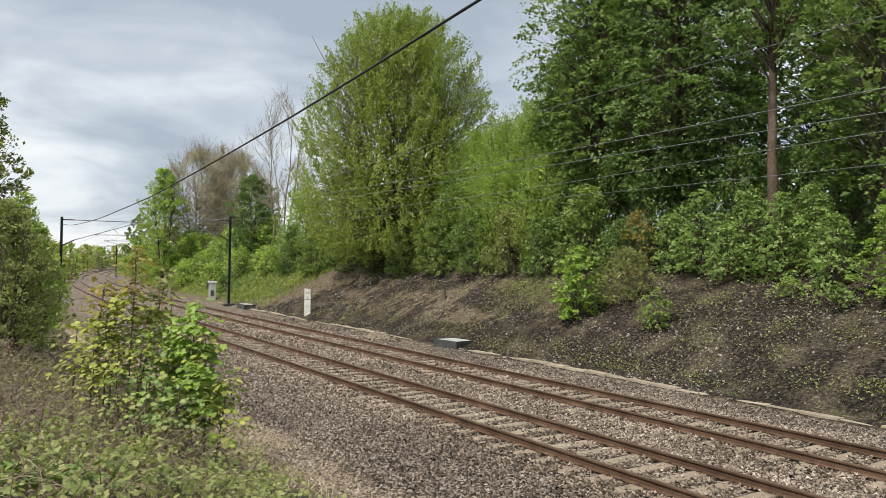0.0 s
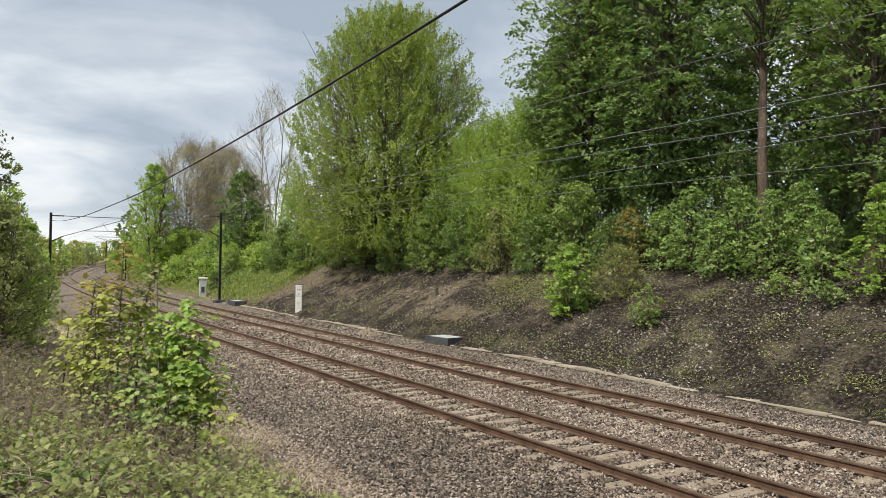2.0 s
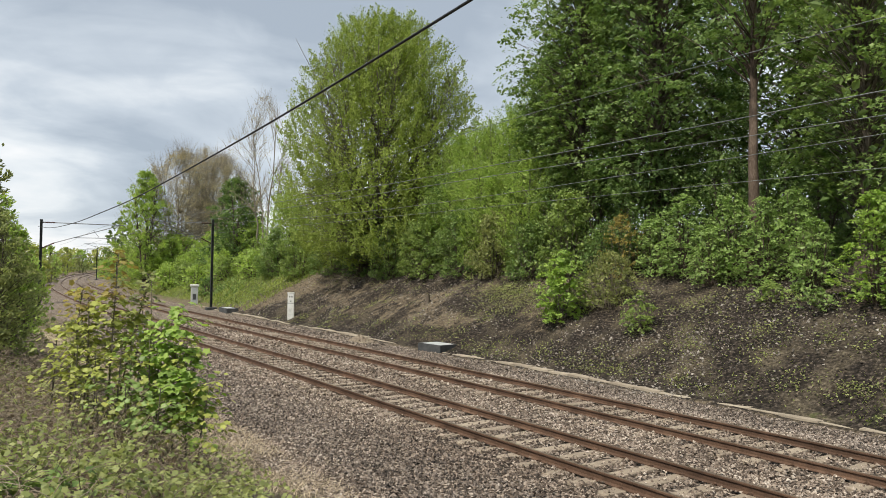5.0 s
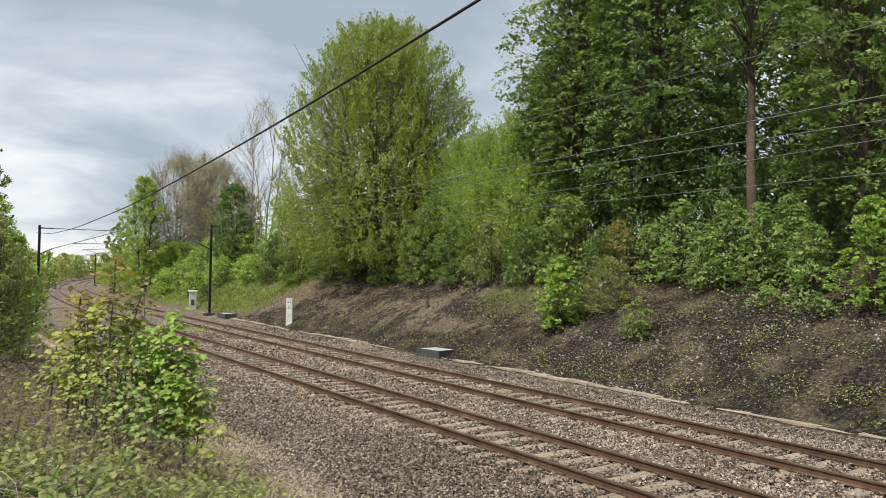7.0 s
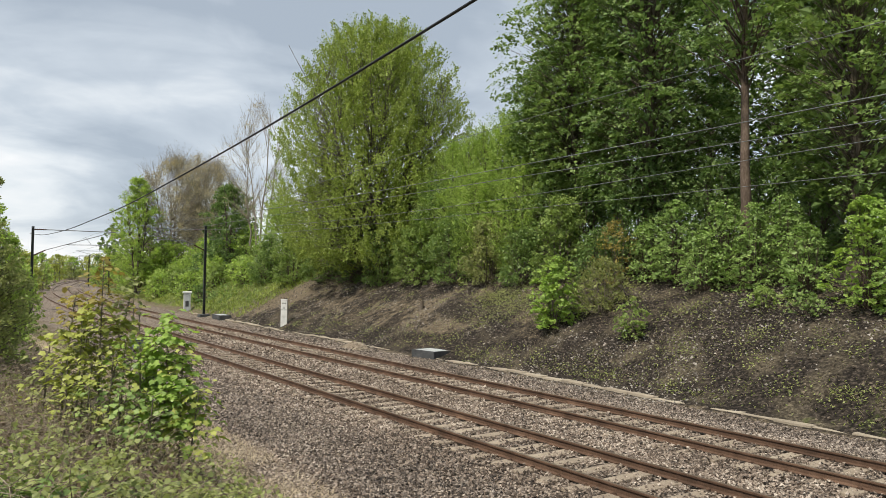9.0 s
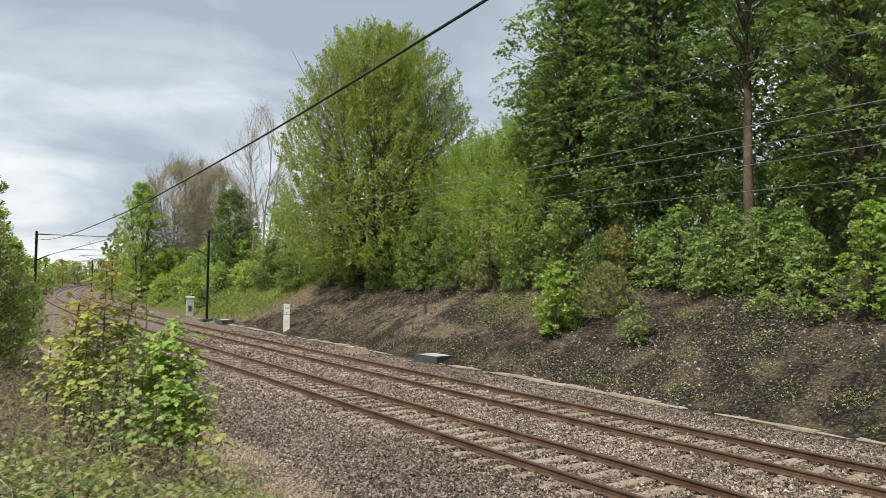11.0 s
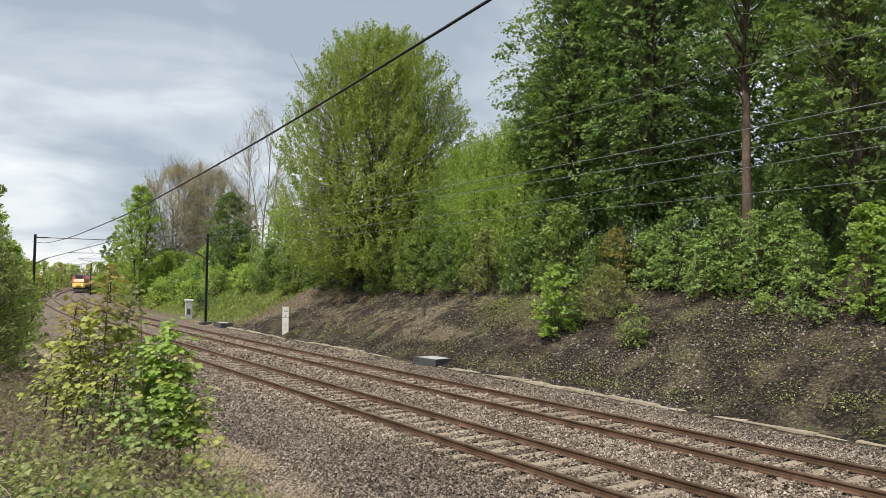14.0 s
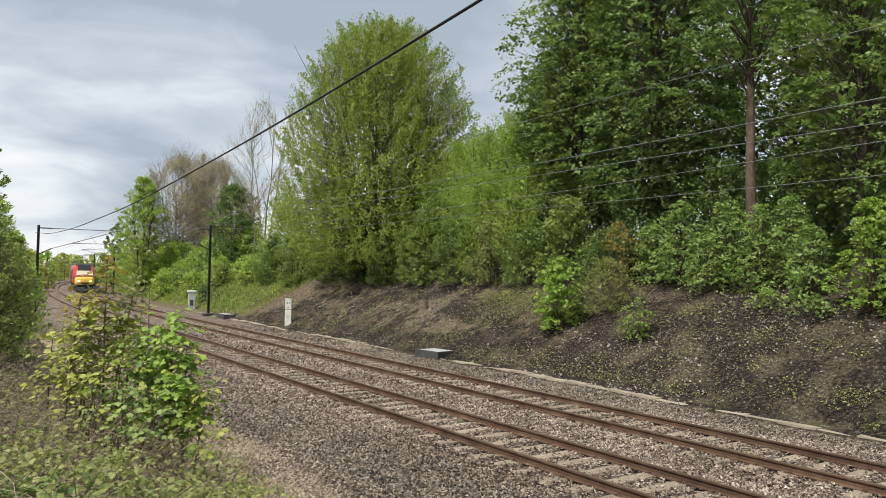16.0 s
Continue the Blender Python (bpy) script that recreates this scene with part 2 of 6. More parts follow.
# ---------------------------------------------------------------- the line: straight, then bending away
X0, SPACING, GAUGE = 9.85, 3.75, 1.505
_S = np.arange(-200.0, 1000.0, 0.5)
_K = 1.0366e-3 * np.clip((_S - 23.8) / 30.0, 0, 1) * np.clip((480.0 - _S) / 60.0, 0, 1)
_K = _K + 0.75e-3 * np.clip((_S - 90) / 20.0, 0, 1) * np.clip((150 - _S) / 20.0, 0, 1)
_TH = np.cumsum(_K) * 0.5
_CX = np.cumsum(np.sin(_TH)) * 0.5
_CY = _S[0] + np.cumsum(np.cos(_TH)) * 0.5
_CX = X0 + _CX - np.interp(0.0, _CY, _CX)


def rail_point(s, d=0.0, z=0.0):
    """The point at s metres along the near track, d to its right."""
    th = float(np.interp(s, _S, _TH))
    return Vector((float(np.interp(s, _S, _CX)) + d * math.cos(th), float(np.interp(s, _S, _CY)) - d * math.sin(th), z))


def heading(s):
    return float(np.interp(s, _S, _TH))


def lateral(x, y):
    cx = np.interp(y, _CY, _CX)
    return (x - cx) * np.cos(np.interp(y, _CY, _TH))


_rng = np.random.default_rng(5)
_LAT = _rng.random((64, 64))


def vnoise(x, y, scale):
    x, y = np.asarray(x, float) / scale, np.asarray(y, float) / scale
    i, j = np.floor(x).astype(int), np.floor(y).astype(int)
    u, v = x - i, y - j
    u, v = u * u * (3 - 2 * u), v * v * (3 - 2 * v)
    g = lambda a, b: _LAT[a % 64, b % 64]
    return (g(i, j) * (1 - u) + g(i + 1, j) * u) * (1 - v) + (g(i, j + 1) * (1 - u) + g(i + 1, j + 1) * u) * v - 0.5


PROFILE_D = (-400, -60, -24, -13, -9.9, -7.9, -6.6, -5.6, -4.6, -3.2, -2.3, -1.4, 1.4, 1.9, 2.3, 5.2, 5.9, 6.9, 8.0, 8.7, 10.0, 13.0, 15.5, 20.0, 26.0, 34.0, 60, 400)
PROFILE_Z = (1.0, 1.2, 1.9, 1.95, 1.75, 1.15, 0.45, 0.0, -0.28, -0.34, -0.22, -0.17, -0.17, -0.2, -0.17, -0.17, -0.25, -0.40, -0.36, -0.2, 0.55, 2.1, 3.2, 4.6, 5.6, 6.0, 6.0, 4.0)


def gz(x, y):
    """Height of the ground."""
    d = lateral(x, y)
    z = np.interp(d, PROFILE_D, PROFILE_Z)
    far = np.clip((np.asarray(y) - 230) / 150, 0, 1)
    z = z * (1 - far) + far * np.clip(z, -0.4, 2.5)
    rough = np.clip((np.abs(d - 2.0) - 5.2) / 3.0, 0, 1)
    z = z + rough * (vnoise(x, y, 2.1) * 0.28 + vnoise(x, y, 0.7) * 0.12) + vnoise(x, y, 0.45) * 0.03
    return z + np.clip((np.abs(d - 2) - 10) / 10, 0, 1) * vnoise(x, y, 7.0) * 0.9


def mesh_np(name, V, F, mats, smooth=False, midx=None):
    """A mesh from arrays: vertices, and faces with one number of corners."""
    V, F = np.asarray(V, np.float32), np.asarray(F, np.int32)
    me = bpy.data.meshes.new(name)
    me.vertices.add(len(V))
    me.vertices.foreach_set("co", V.ravel())
    n, k = F.shape
    me.loops.add(n * k)
    me.loops.foreach_set("vertex_index", F.ravel())
    me.polygons.add(n)
    me.polygons.foreach_set("loop_start", np.arange(0, n * k, k, dtype=np.int32))
    me.polygons.foreach_set("loop_total", np.full(n, k, np.int32))
    if midx is not None:
        me.polygons.foreach_set("material_index", np.asarray(midx, np.int32))
    me.polygons.foreach_set("use_smooth", np.full(n, smooth, bool))
    for mt in (mats if isinstance(mats, (list, tuple)) else [mats]):
        me.materials.append(mt)
    me.update(calc_edges=True)
    return me


def build_ground():
    ys = np.concatenate([[-3000, -800, -300, -150, -80], np.arange(-50, 0, 4), np.arange(0, 62, 0.35), np.arange(62, 260, 1.6), np.arange(260, 620, 12), [700, 850, 1100, 1600, 2400, 3500]])
    us = np.concatenate([[-3000, -1000, -400, -200, -100, -70, -50, -36], np.arange(-28, -10, 1.0), np.arange(-10, 17, 0.28), np.arange(17, 40, 1.2), [45, 60, 90, 150, 300, 800, 2000, 3500]])
    yy, uu = np.meshgrid(ys, us, indexing="ij")
    xx = np.interp(yy, _CY, _CX) + uu
    zz = gz(xx, yy)
    n, m = yy.shape
    V = np.stack([xx, yy, zz], -1).reshape(-1, 3)
    i = (np.arange(n - 1)[:, None] * m + np.arange(m - 1)[None]).ravel()
    F = np.stack([i, i + 1, i + m + 1, i + m], 1)
    # under the loose stones the bed lies a little lower
    dd = lateral(xx, yy)
    V[:, 2] += (0.02 * np.clip((yy - 46) / 8, 0, 1) * ((np.abs(dd) < 1.5) | (np.abs(dd - SPACING) < 1.5)) * (1 + 0.8 * vnoise(xx, yy, 1.3))).ravel()
    V[:, 2] -= (0.045 * np.clip((dd + 4.4) / 0.5, 0, 1) * np.clip((7.9 - dd) / 0.4, 0, 1) * np.clip((50 - yy) / 4, 0, 1)).ravel()
    me = mesh_np("ground", V, F, GROUND_MAT, True)
    d = lateral(xx, yy).ravel()
    y, x = yy.ravel(), xx.ravel()
    step = lambda a, b, q: np.clip((q - a) / (b - a), 0, 1)
    near_edge = -4.9 + vnoise(x, y, 3.0) * 1.4 + np.clip((y - 20) / 30, 0, 1) * 0.8
    ballast = step(near_edge - 0.5, near_edge + 0.6, d) * (1 - step(7.5, 8.2, d))
    soil = step(7.4, 8.4, d) * (1 - step(50, 60, y + (d - 8) * 0.9))
    # more dead grass on the bare slope further along
    soil = soil * (1 - step(18, 28, y) * step(8.8, 10.5, d) * np.clip(0.42 + 0.9 * vnoise(x, y, 2.2) + 0.5 * vnoise(x, y, 0.9), 0, 0.8))
    weeds = step(0.05, 0.3, vnoise(x, y + 40, 2.6)) * 0.26 * soil * step(7.5, 9, d)
    verge = step(0.0, 0.25, vnoise(x, y, 3.3)) * step(7.6, 8.2, d) * (1 - step(8.7, 9.8, d)) * 0.26
    grass = np.maximum.reduce([step(54, 60, y + (d - 8) * 0.5) * step(7.5, 9.5, d) * (0.75 + 0.4 * vnoise(x, y, 5)), weeds, verge,
                               (1 - step(-14, -10, d)) * 0.65, step(16, 22, d), step(30, 60, y) * (1 - step(-7, -5.2, d)) * 0.8])
    col = np.stack([ballast, soil, grass, np.ones_like(soil)], 1).astype(np.float32)
    at = me.color_attributes.new("cover", "FLOAT_COLOR", "POINT")
    at.data.foreach_set("color", col.ravel())
    return tagged(new("ground", me), "railway cutting with ballast bed, dark soil bank and dry grass verge", "ground", kind="structure")


ground = build_ground()


# ---------------------------------------------------------------- mesh helpers
def empty(name, at=(0, 0, 0)):
    ob = new(name)
    ob.empty_display_size = 0.2
    ob.matrix_basis = at if isinstance(at, Matrix) else Matrix.Translation(at)
    return ob


def part(name, data, mat, parent, label=""):
    """One mesh object under a thing or a part; data: a bmesh or a mesh."""
    if isinstance(data, bmesh.types.BMesh):
        me = bpy.data.meshes.new(name)
        data.to_mesh(me)
        data.free()
    else:
        me = data
    if mat and not me.materials:
        me.materials.append(mat)
    ob = new(name, me)
    ob.parent = parent
    return tagged(ob, label) if label else ob


def box(bm, lo, hi, bevel=0.0):
    r = bmesh.ops.create_cube(bm, size=1.0)
    v = r["verts"]
    for q in v:
        q.co = Vector([lo[i] + (q.co[i] + 0.5) * (hi[i] - lo[i]) for i in range(3)])
    if bevel:
        es = list({e for q in v for e in q.link_edges})
        bmesh.ops.bevel(bm, geom=es, offset=bevel, segments=2, affect="EDGES", profile=0.6)
    return bm


def boxed(lo, hi, bevel=0.0):
    return box(bmesh.new(), lo, hi, bevel)


def lin(a, b, n=2):
    a, b = np.asarray(a, float), np.asarray(b, float)
    return a + (b - a) * np.linspace(0, 1, n)[:, None]


def tube_arrays(paths, sides=5):
    """Tubes along polylines: each path is (points, radii). Returns vertices and quads."""
    V, F, base = [], [], 0
    ang = np.arange(sides) * 2 * np.pi / sides
    ca, sa = np.cos(ang), np.sin(ang)
    for pts, rad in paths:
        p = np.asarray(pts, float)
        t = np.gradient(p, axis=0)
        t /= np.linalg.norm(t, axis=1)[:, None] + 1e-9
        ref = np.where(np.abs(t[:, 2:3]) > 0.9, [[1.0, 0, 0]], [[0, 0, 1.0]])
        a = np.cross(t, ref)
        a /= np.linalg.norm(a, axis=1)[:, None] + 1e-9
        b = np.cross(t, a)
        r = np.asarray(rad, float)[:, None, None]
        ring = p[:, None, :] + r * (a[:, None, :] * ca[None, :, None] + b[:, None, :] * sa[None, :, None])
        n = len(p)
        V.append(ring.reshape(-1, 3))
        i = np.arange(n - 1)[:, None] * sides
        j = np.arange(sides)[None]
        k = (j + 1) % sides
        F.append(np.stack([i + j, i + k, i + sides + k, i + sides + j], -1).reshape(-1, 4) + base)
        base += n * sides
    return np.concatenate(V), np.concatenate(F)


def tube_mesh(name, paths, mat, sides=6):
    V, F = tube_arrays(paths, sides)
    return mesh_np(name, V, F, mat, True)


# ---------------------------------------------------------------- railway tracks
RAIL_SECTION = ((-0.07, -0.159), (0.07, -0.159), (0.07, -0.149), (0.012, -0.128), (0.009, -0.05), (0.034, -0.036),
                (0.035, -0.008), (0.026, 0.0), (-0.026, 0.0), (-0.035, -0.008), (-0.034, -0.036), (-0.009, -0.05), (-0.012, -0.128), (-0.07, -0.149))


def rail_mesh(d, s0, s1):
    ss = np.concatenate([np.arange(s0, 60, 1.5), np.arange(60, s1, 4.0)])
    sec = np.array(RAIL_SECTION)
    V = []
    for s in ss:
        for a, b in sec:
            q = rail_point(s, d + a, b)
            V.append(q)
    n, m = len(ss), len(sec)
    i = np.arange(n - 1)[:, None] * m
    j = np.arange(m)[None]
    k = (j + 1) % m
    F = np.stack([i + j, i + k, i + m + k, i + m + j], -1).reshape(-1, 4)
    mid = np.tile((np.arange(m) == 7).astype(int), n - 1)
    return mesh_np("rail", V, F, [RUST, RAIL_TOP], False, mid)


def sleeper_mesh():
    bm = bmesh.new()
    box(bm, (-1.25, -0.135, -0.40), (1.25, 0.135, -0.162), 0.02)
    # dished middle
    for v in bm.verts:
        if abs(v.co.x) < 0.3:
            v.co.z -= 0.02
    me = bpy.data.meshes.new("sleeper")
    bm.to_mesh(me)
    bm.free()
    me.materials.append(CONCRETE)
    return me


def clip_mesh():
    a = np.linspace(0, 1.6 * np.pi, 9)
    pts = np.stack([0.03 * np.cos(a), 0.05 * np.sin(a) * 0.9, 0.02 + 0.02 * np.sin(a * 0.8)], 1)
    return tube_mesh("rail_clip", [(pts, np.full(9, 0.009))], RUST, 4)


SLEEPER_STEP = 0.65
CLIP = clip_mesh()


def build_track(d0, label):
    tr = tagged(empty("railway_track", rail_point(0, d0)), label, "railway track", "railway tracks")
    inv = Matrix.Translation(-rail_point(0, d0))
    for side in (-1, 1):
        me = rail_mesh(d0 + side * GAUGE / 2, -8, 420)
        me.transform(inv)
        part("rail", me, None, tr, "brown rusty flat-bottomed steel rail")
    me = sleeper_mesh()
    rnd = random.Random(int(d0 * 10))
    far = []
    for i in range(520):
        s = -4.0 + i * SLEEPER_STEP
        p = rail_point(s, d0 + rnd.uniform(-0.012, 0.012), rnd.uniform(-0.008, 0.006)) - rail_point(0, d0)
        m = Matrix.Translation(p) @ Matrix.Rotation(-heading(s) + rnd.uniform(-0.008, 0.008), 4, "Z")
        if i < 230:
            ob = part("sleeper", me, None, tr)
            ob.matrix_basis = m
        else:
            far.append(m)
        if 10 <= i < 46:
            for side in (-1, 1):
                for k in (-1, 1):
                    c = part("rail_clip", CLIP, None, tr)
                    c.matrix_basis = m @ Matrix.Translation((side * GAUGE / 2 + k * 0.085, 0, -0.155)) @ Matrix.Rotation(0 if k > 0 else math.pi, 4, "Z")
    v0 = np.array([[x, y, z] for z in (-0.40, -0.162) for y in (-0.135, 0.135) for x in (-1.25, 1.25)])
    f0 = np.array([[0, 1, 5, 4], [1, 3, 7, 5], [3, 2, 6, 7], [2, 0, 4, 6], [4, 5, 7, 6]])
    V = np.concatenate([np.array([m @ Vector(q) for q in v0]) for m in far])
    F = np.concatenate([f0 + 8 * i for i in range(len(far))])
    tagged(part("distant_sleepers", mesh_np("distant_sleepers", V, F, CONCRETE), None, tr), kind="stuff")
    return tr


near_track = build_track(0.0, "ballasted track with rusty rails on pale concrete sleepers by the verge")
far_track = build_track(SPACING, "ballasted track with rusty rails on concrete sleepers beside the soil bank")

# loose stones of the ballast bed
OCT_V = np.array([[1, 0, 0], [-1, 0, 0], [0, 1, 0], [0, -1, 0], [0, 0, 1], [0, 0, -1]], float)
OCT_F = np.array([[0, 2, 4], [2, 1, 4], [1, 3, 4], [3, 0, 4]])      # the underside is bedded in the ground


def stones(name, x, y, z, size, mat, rng):
    n = len(x)
    sc = size[:, None] * rng.uniform(0.55, 1.15, (n, 3))
    v = OCT_V[None] * sc[:, None, :] * rng.uniform(0.75, 1.25, (n, 6, 1)) + rng.normal(0, 0.16, (n, 6, 3)) * size[:, None, None]
    a = rng.uniform(0, 2 * np.pi, n)
    b = rng.uniform(-0.9, 0.9, n)
    ca, sa, cb, sb = np.cos(a), np.sin(a), np.cos(b), np.sin(b)
    X, Y, Z = v[..., 0], v[..., 1], v[..., 2]
    Y, Z = Y * cb[:, None] - Z * sb[:, None], Y * sb[:, None] + Z * cb[:, None]
    X, Y = X * ca[:, None] - Y * sa[:, None], X * sa[:, None] + Y * ca[:, None]
    V = np.stack([X + x[:, None], Y + y[:, None], Z + z[:, None]], -1).reshape(-1, 3)
    F = (OCT_F[None] + 6 * np.arange(n)[:, None, None]).reshape(-1, 3)
    return mesh_np(name, V, F, mat)


def build_ballast():
    rng = np.random.default_rng(11)
    xs, ys, sz = [], [], []
    for y0, y1, dens, s in ((4.0, 10, 430, 0.032), (10, 18, 380, 0.033), (18, 30, 200, 0.042), (30, 48, 60, 0.060)):
        n = int((y1 - y0) * 13.5 * dens)
        u, y = rng.uniform(-5.4, 8.1, n), rng.uniform(y0, y1, n)
        x = np.interp(y, _CY, _CX) + u
        edge = -4.7 + vnoise(x, y, 3.0) * 1.4 + np.clip((y - 20) / 30, 0, 1) * 0.8
        keep = (u > edge + rng.normal(0, 0.3, n)) & (u < 7.8 + rng.normal(0, 0.15, n)) & (x < (y + 3) * 2.4 + 2)
        for c in (-GAUGE / 2, GAUGE / 2, SPACING - GAUGE / 2, SPACING + GAUGE / 2):
            keep &= np.abs(u - c) > 0.06
        # the sleeper tops stay mostly clear between the rails, and are half buried outside them
        ph = np.abs((y + 4.0 + SLEEPER_STEP / 2) % SLEEPER_STEP - SLEEPER_STEP / 2)
        for c in (0, SPACING):
            inside = (np.abs(u - c) < 0.72) & (ph < 0.135)
            keep &= ~(inside & (rng.random(n) < (0.88 if c == 0 else 0.62)))
            shoulder = (np.abs(u - c) > 0.75) & (np.abs(u - c) < 1.22) & (ph < 0.13)
            keep &= ~(shoulder & (rng.random(n) < 0.22))
        xs.append(x[keep]), ys.append(y[keep]), sz.append(rng.uniform(0.65, 1.3, keep.sum()) * s)
    x, y, sz = map(np.concatenate, (xs, ys, sz))
    z = gz(x, y) + rng.uniform(-0.04, 0.022, len(x))
    u = lateral(x, y)
    z -= 0.004 * ((np.abs(u) < 0.75) | (np.abs(u - SPACING) < 0.75))
    # the shoulders have stayed darker with old brake dust and soot than the stone round the rails
    dark = np.clip(1 - np.abs(u + 3.1) / 1.5, 0, 1) * 1.5 + np.clip((u - 5.2) / 0.8, 0, 1) * 1.0 + 0.5 * vnoise(x, y, 1.8)
    dark = rng.random(len(x)) < np.clip(dark, 0, 0.85)
    for name, mat, k, label in (("ballast", STONE, ~dark, "loose grey-brown crushed stone ballast between the rails"), ("shoulder_ballast", STONE_DARK, dark, "dark sooty crushed stone on the ballast shoulders")):
        tagged(new(name, stones(name, x[k], y[k], z[k], sz[k], mat, rng)), label, "ballast", kind="stuff")
    n = 44000
    y = 5 + 55 * rng.random(n) ** 1.45
    d = 7.6 + 7.8 * rng.random(n) ** 1.15
    x = np.interp(y, _CY, _CX) + d
    ok = vnoise(x, y, 1.7) + 0.6 * vnoise(x, y, 4.5) + rng.normal(0, 0.14, n) > 0.0
    x, y = x[ok], y[ok]
    sz = 0.012 + 0.052 * rng.random(len(x)) ** 2.8
    tagged(new("bank_stones", stones("bank_stones", x, y, gz(x, y) + 0.004, sz, CHIP, rng)), "pale chips and stones strewn over the dark soil bank", "stones", kind="stuff")
    n = 15000
    y = 5 + 52 * rng.random(n) ** 1.25
    x = np.interp(y, _CY, _CX) + 8.6 + 6.8 * rng.random(n)
    sz = 0.022 + 0.055 * rng.random(n) ** 2.6
    tagged(new("soil_clods", stones("soil_clods", x, y, gz(x, y) - 0.15 * sz, sz, CLOD, rng)), "crumbling dark brown clods of soil on the bank", "soil", kind="stuff")


build_ballast()


# ---------------------------------------------------------------- line-side things
CONCRETE_DARK = material("concrete_dark", [(0.035, 0.037, 0.04), (0.06, 0.063, 0.066), (0.10, 0.10, 0.10)], 0.85, 3, 50, 0.4, 0.006)
COVER_GREY = material("cover_grey", [(0.28, 0.30, 0.31), (0.40, 0.42, 0.43), (0.50, 0.52, 0.53)], 0.7, 3, 40, 0.2, 0.004)
CONCRETE_PALE = material("concrete_pale", [(0.22, 0.185, 0.14), (0.34, 0.29, 0.225), (0.45, 0.395, 0.31)], 0.88, 2, 50, 0.4, 0.006, obj=0.35)
BLUE_GREY = material("blue_grey_paint", [(0.10, 0.13, 0.17), (0.15, 0.19, 0.24), (0.2, 0.24, 0.3)], 0.5, 3, 40, 0.1)


def build_trough():
    """A run of concrete lids at the foot of the bank."""
    tr = tagged(empty("cable_trough", rail_point(5, 8.25)), "run of pale concrete trough lids at the bank foot", "cable trough")
    me = bpy.data.meshes.new("lid")
    bm = boxed((-0.15, -0.485, -0.09), (0.15, 0.485, 0.0), 0.012)
    bm.to_mesh(me)
    bm.free()
    me.materials.append(CONCRETE_PALE)
    rnd = random.Random(3)
    for i in range(62):
        s = 5 + i * 0.98
        p = rail_point(s, 8.25 + rnd.uniform(-0.03, 0.03))
        z = -0.298 + rnd.uniform(-0.025, 0.015) + 0.03 * math.sin(s * 0.4)
        ob = part("lid", me, None, tr)
        ob.matrix_basis = Matrix.Translation((p.x, p.y, z)) @ pose(0, 0, 0, rnd.uniform(-1.5, 1.5), rnd.uniform(-3, 3), -math.degrees(heading(s)) + rnd.uniform(-1.5, 1.5))
        ob.matrix_basis = Matrix.Translation(-rail_point(5, 8.25)) @ ob.matrix_basis
    return tr


build_trough()


def chamber(x, y, z, w, l, h, rz, label):
    """A low cable chamber: kerb box with a two-part lid."""
    t = tagged(empty("cable_chamber", pose(x, y, z, 0, 0, rz)), label, "cable chamber", "cable chambers")
    part("body", boxed((-w / 2, -l / 2, -0.2), (w / 2, l / 2, h - 0.03), 0.02), CONCRETE_DARK, t, "dark weathered concrete kerb")
    e = 0.09
    for lo_, hi_ in (((-w / 2, -l / 2), (w / 2, -l / 2 + e)), ((-w / 2, l / 2 - e), (w / 2, l / 2)), ((-w / 2, -l / 2 + e), (-w / 2 + e, l / 2 - e)), ((w / 2 - e, -l / 2 + e), (w / 2, l / 2 - e))):
        part("rim", boxed((*lo_, h - 0.032), (*hi_, h + 0.004), 0.004), CONCRETE_DARK, t)
    for k in (-1, 1):
        a, b = sorted((0.008 * k, k * (l / 2 - e - 0.012)))
        part("cover", boxed((-w / 2 + e + 0.012, a, h - 0.034), (w / 2 - e - 0.012, b, h - 0.002), 0.004), COVER_GREY, t, "pale grey flat cover plate")
    return t


chamber(18.3, 27.3, -0.36, 1.15, 1.5, 0.32, 8, "low grey concrete cable chamber with flat lid at bank foot")
chamber(18.2, 56.2, -0.36, 0.9, 2.1, 0.36, -2, "small weathered concrete cable chamber beside the far mast")


def marker_post(x, y):
    z = float(gz(x, y))
    t = tagged(empty("marker_post", pose(x, y, z, 0, 0, -32)), "weathered white concrete marker post standing on the bank foot", "post")
    part("pillar", boxed((-0.21, -0.11, -0.3), (0.21, 0.11, 1.62), 0.03), PALE_PAINT, t)
    bm = bmesh.new()
    for zz, w in ((1.42, 0.07), (1.42, -0.07), (1.12, 0.0)):
        box(bm, (w - 0.045, -0.118, zz - 0.05), (w + 0.045, -0.112, zz + 0.05))
    part("worn_lettering", bm, CONCRETE_GREY, t, "faded grey painted marks")
    part("cap", boxed((-0.225, -0.125, 1.62), (0.225, 0.125, 1.70), 0.02), PALE_PAINT, t)
    part("band", boxed((-0.215, -0.114, 0.98), (0.215, 0.114, 1.02)), CONCRETE_GREY, t)
    return t


marker_post(18.8, 45.4)


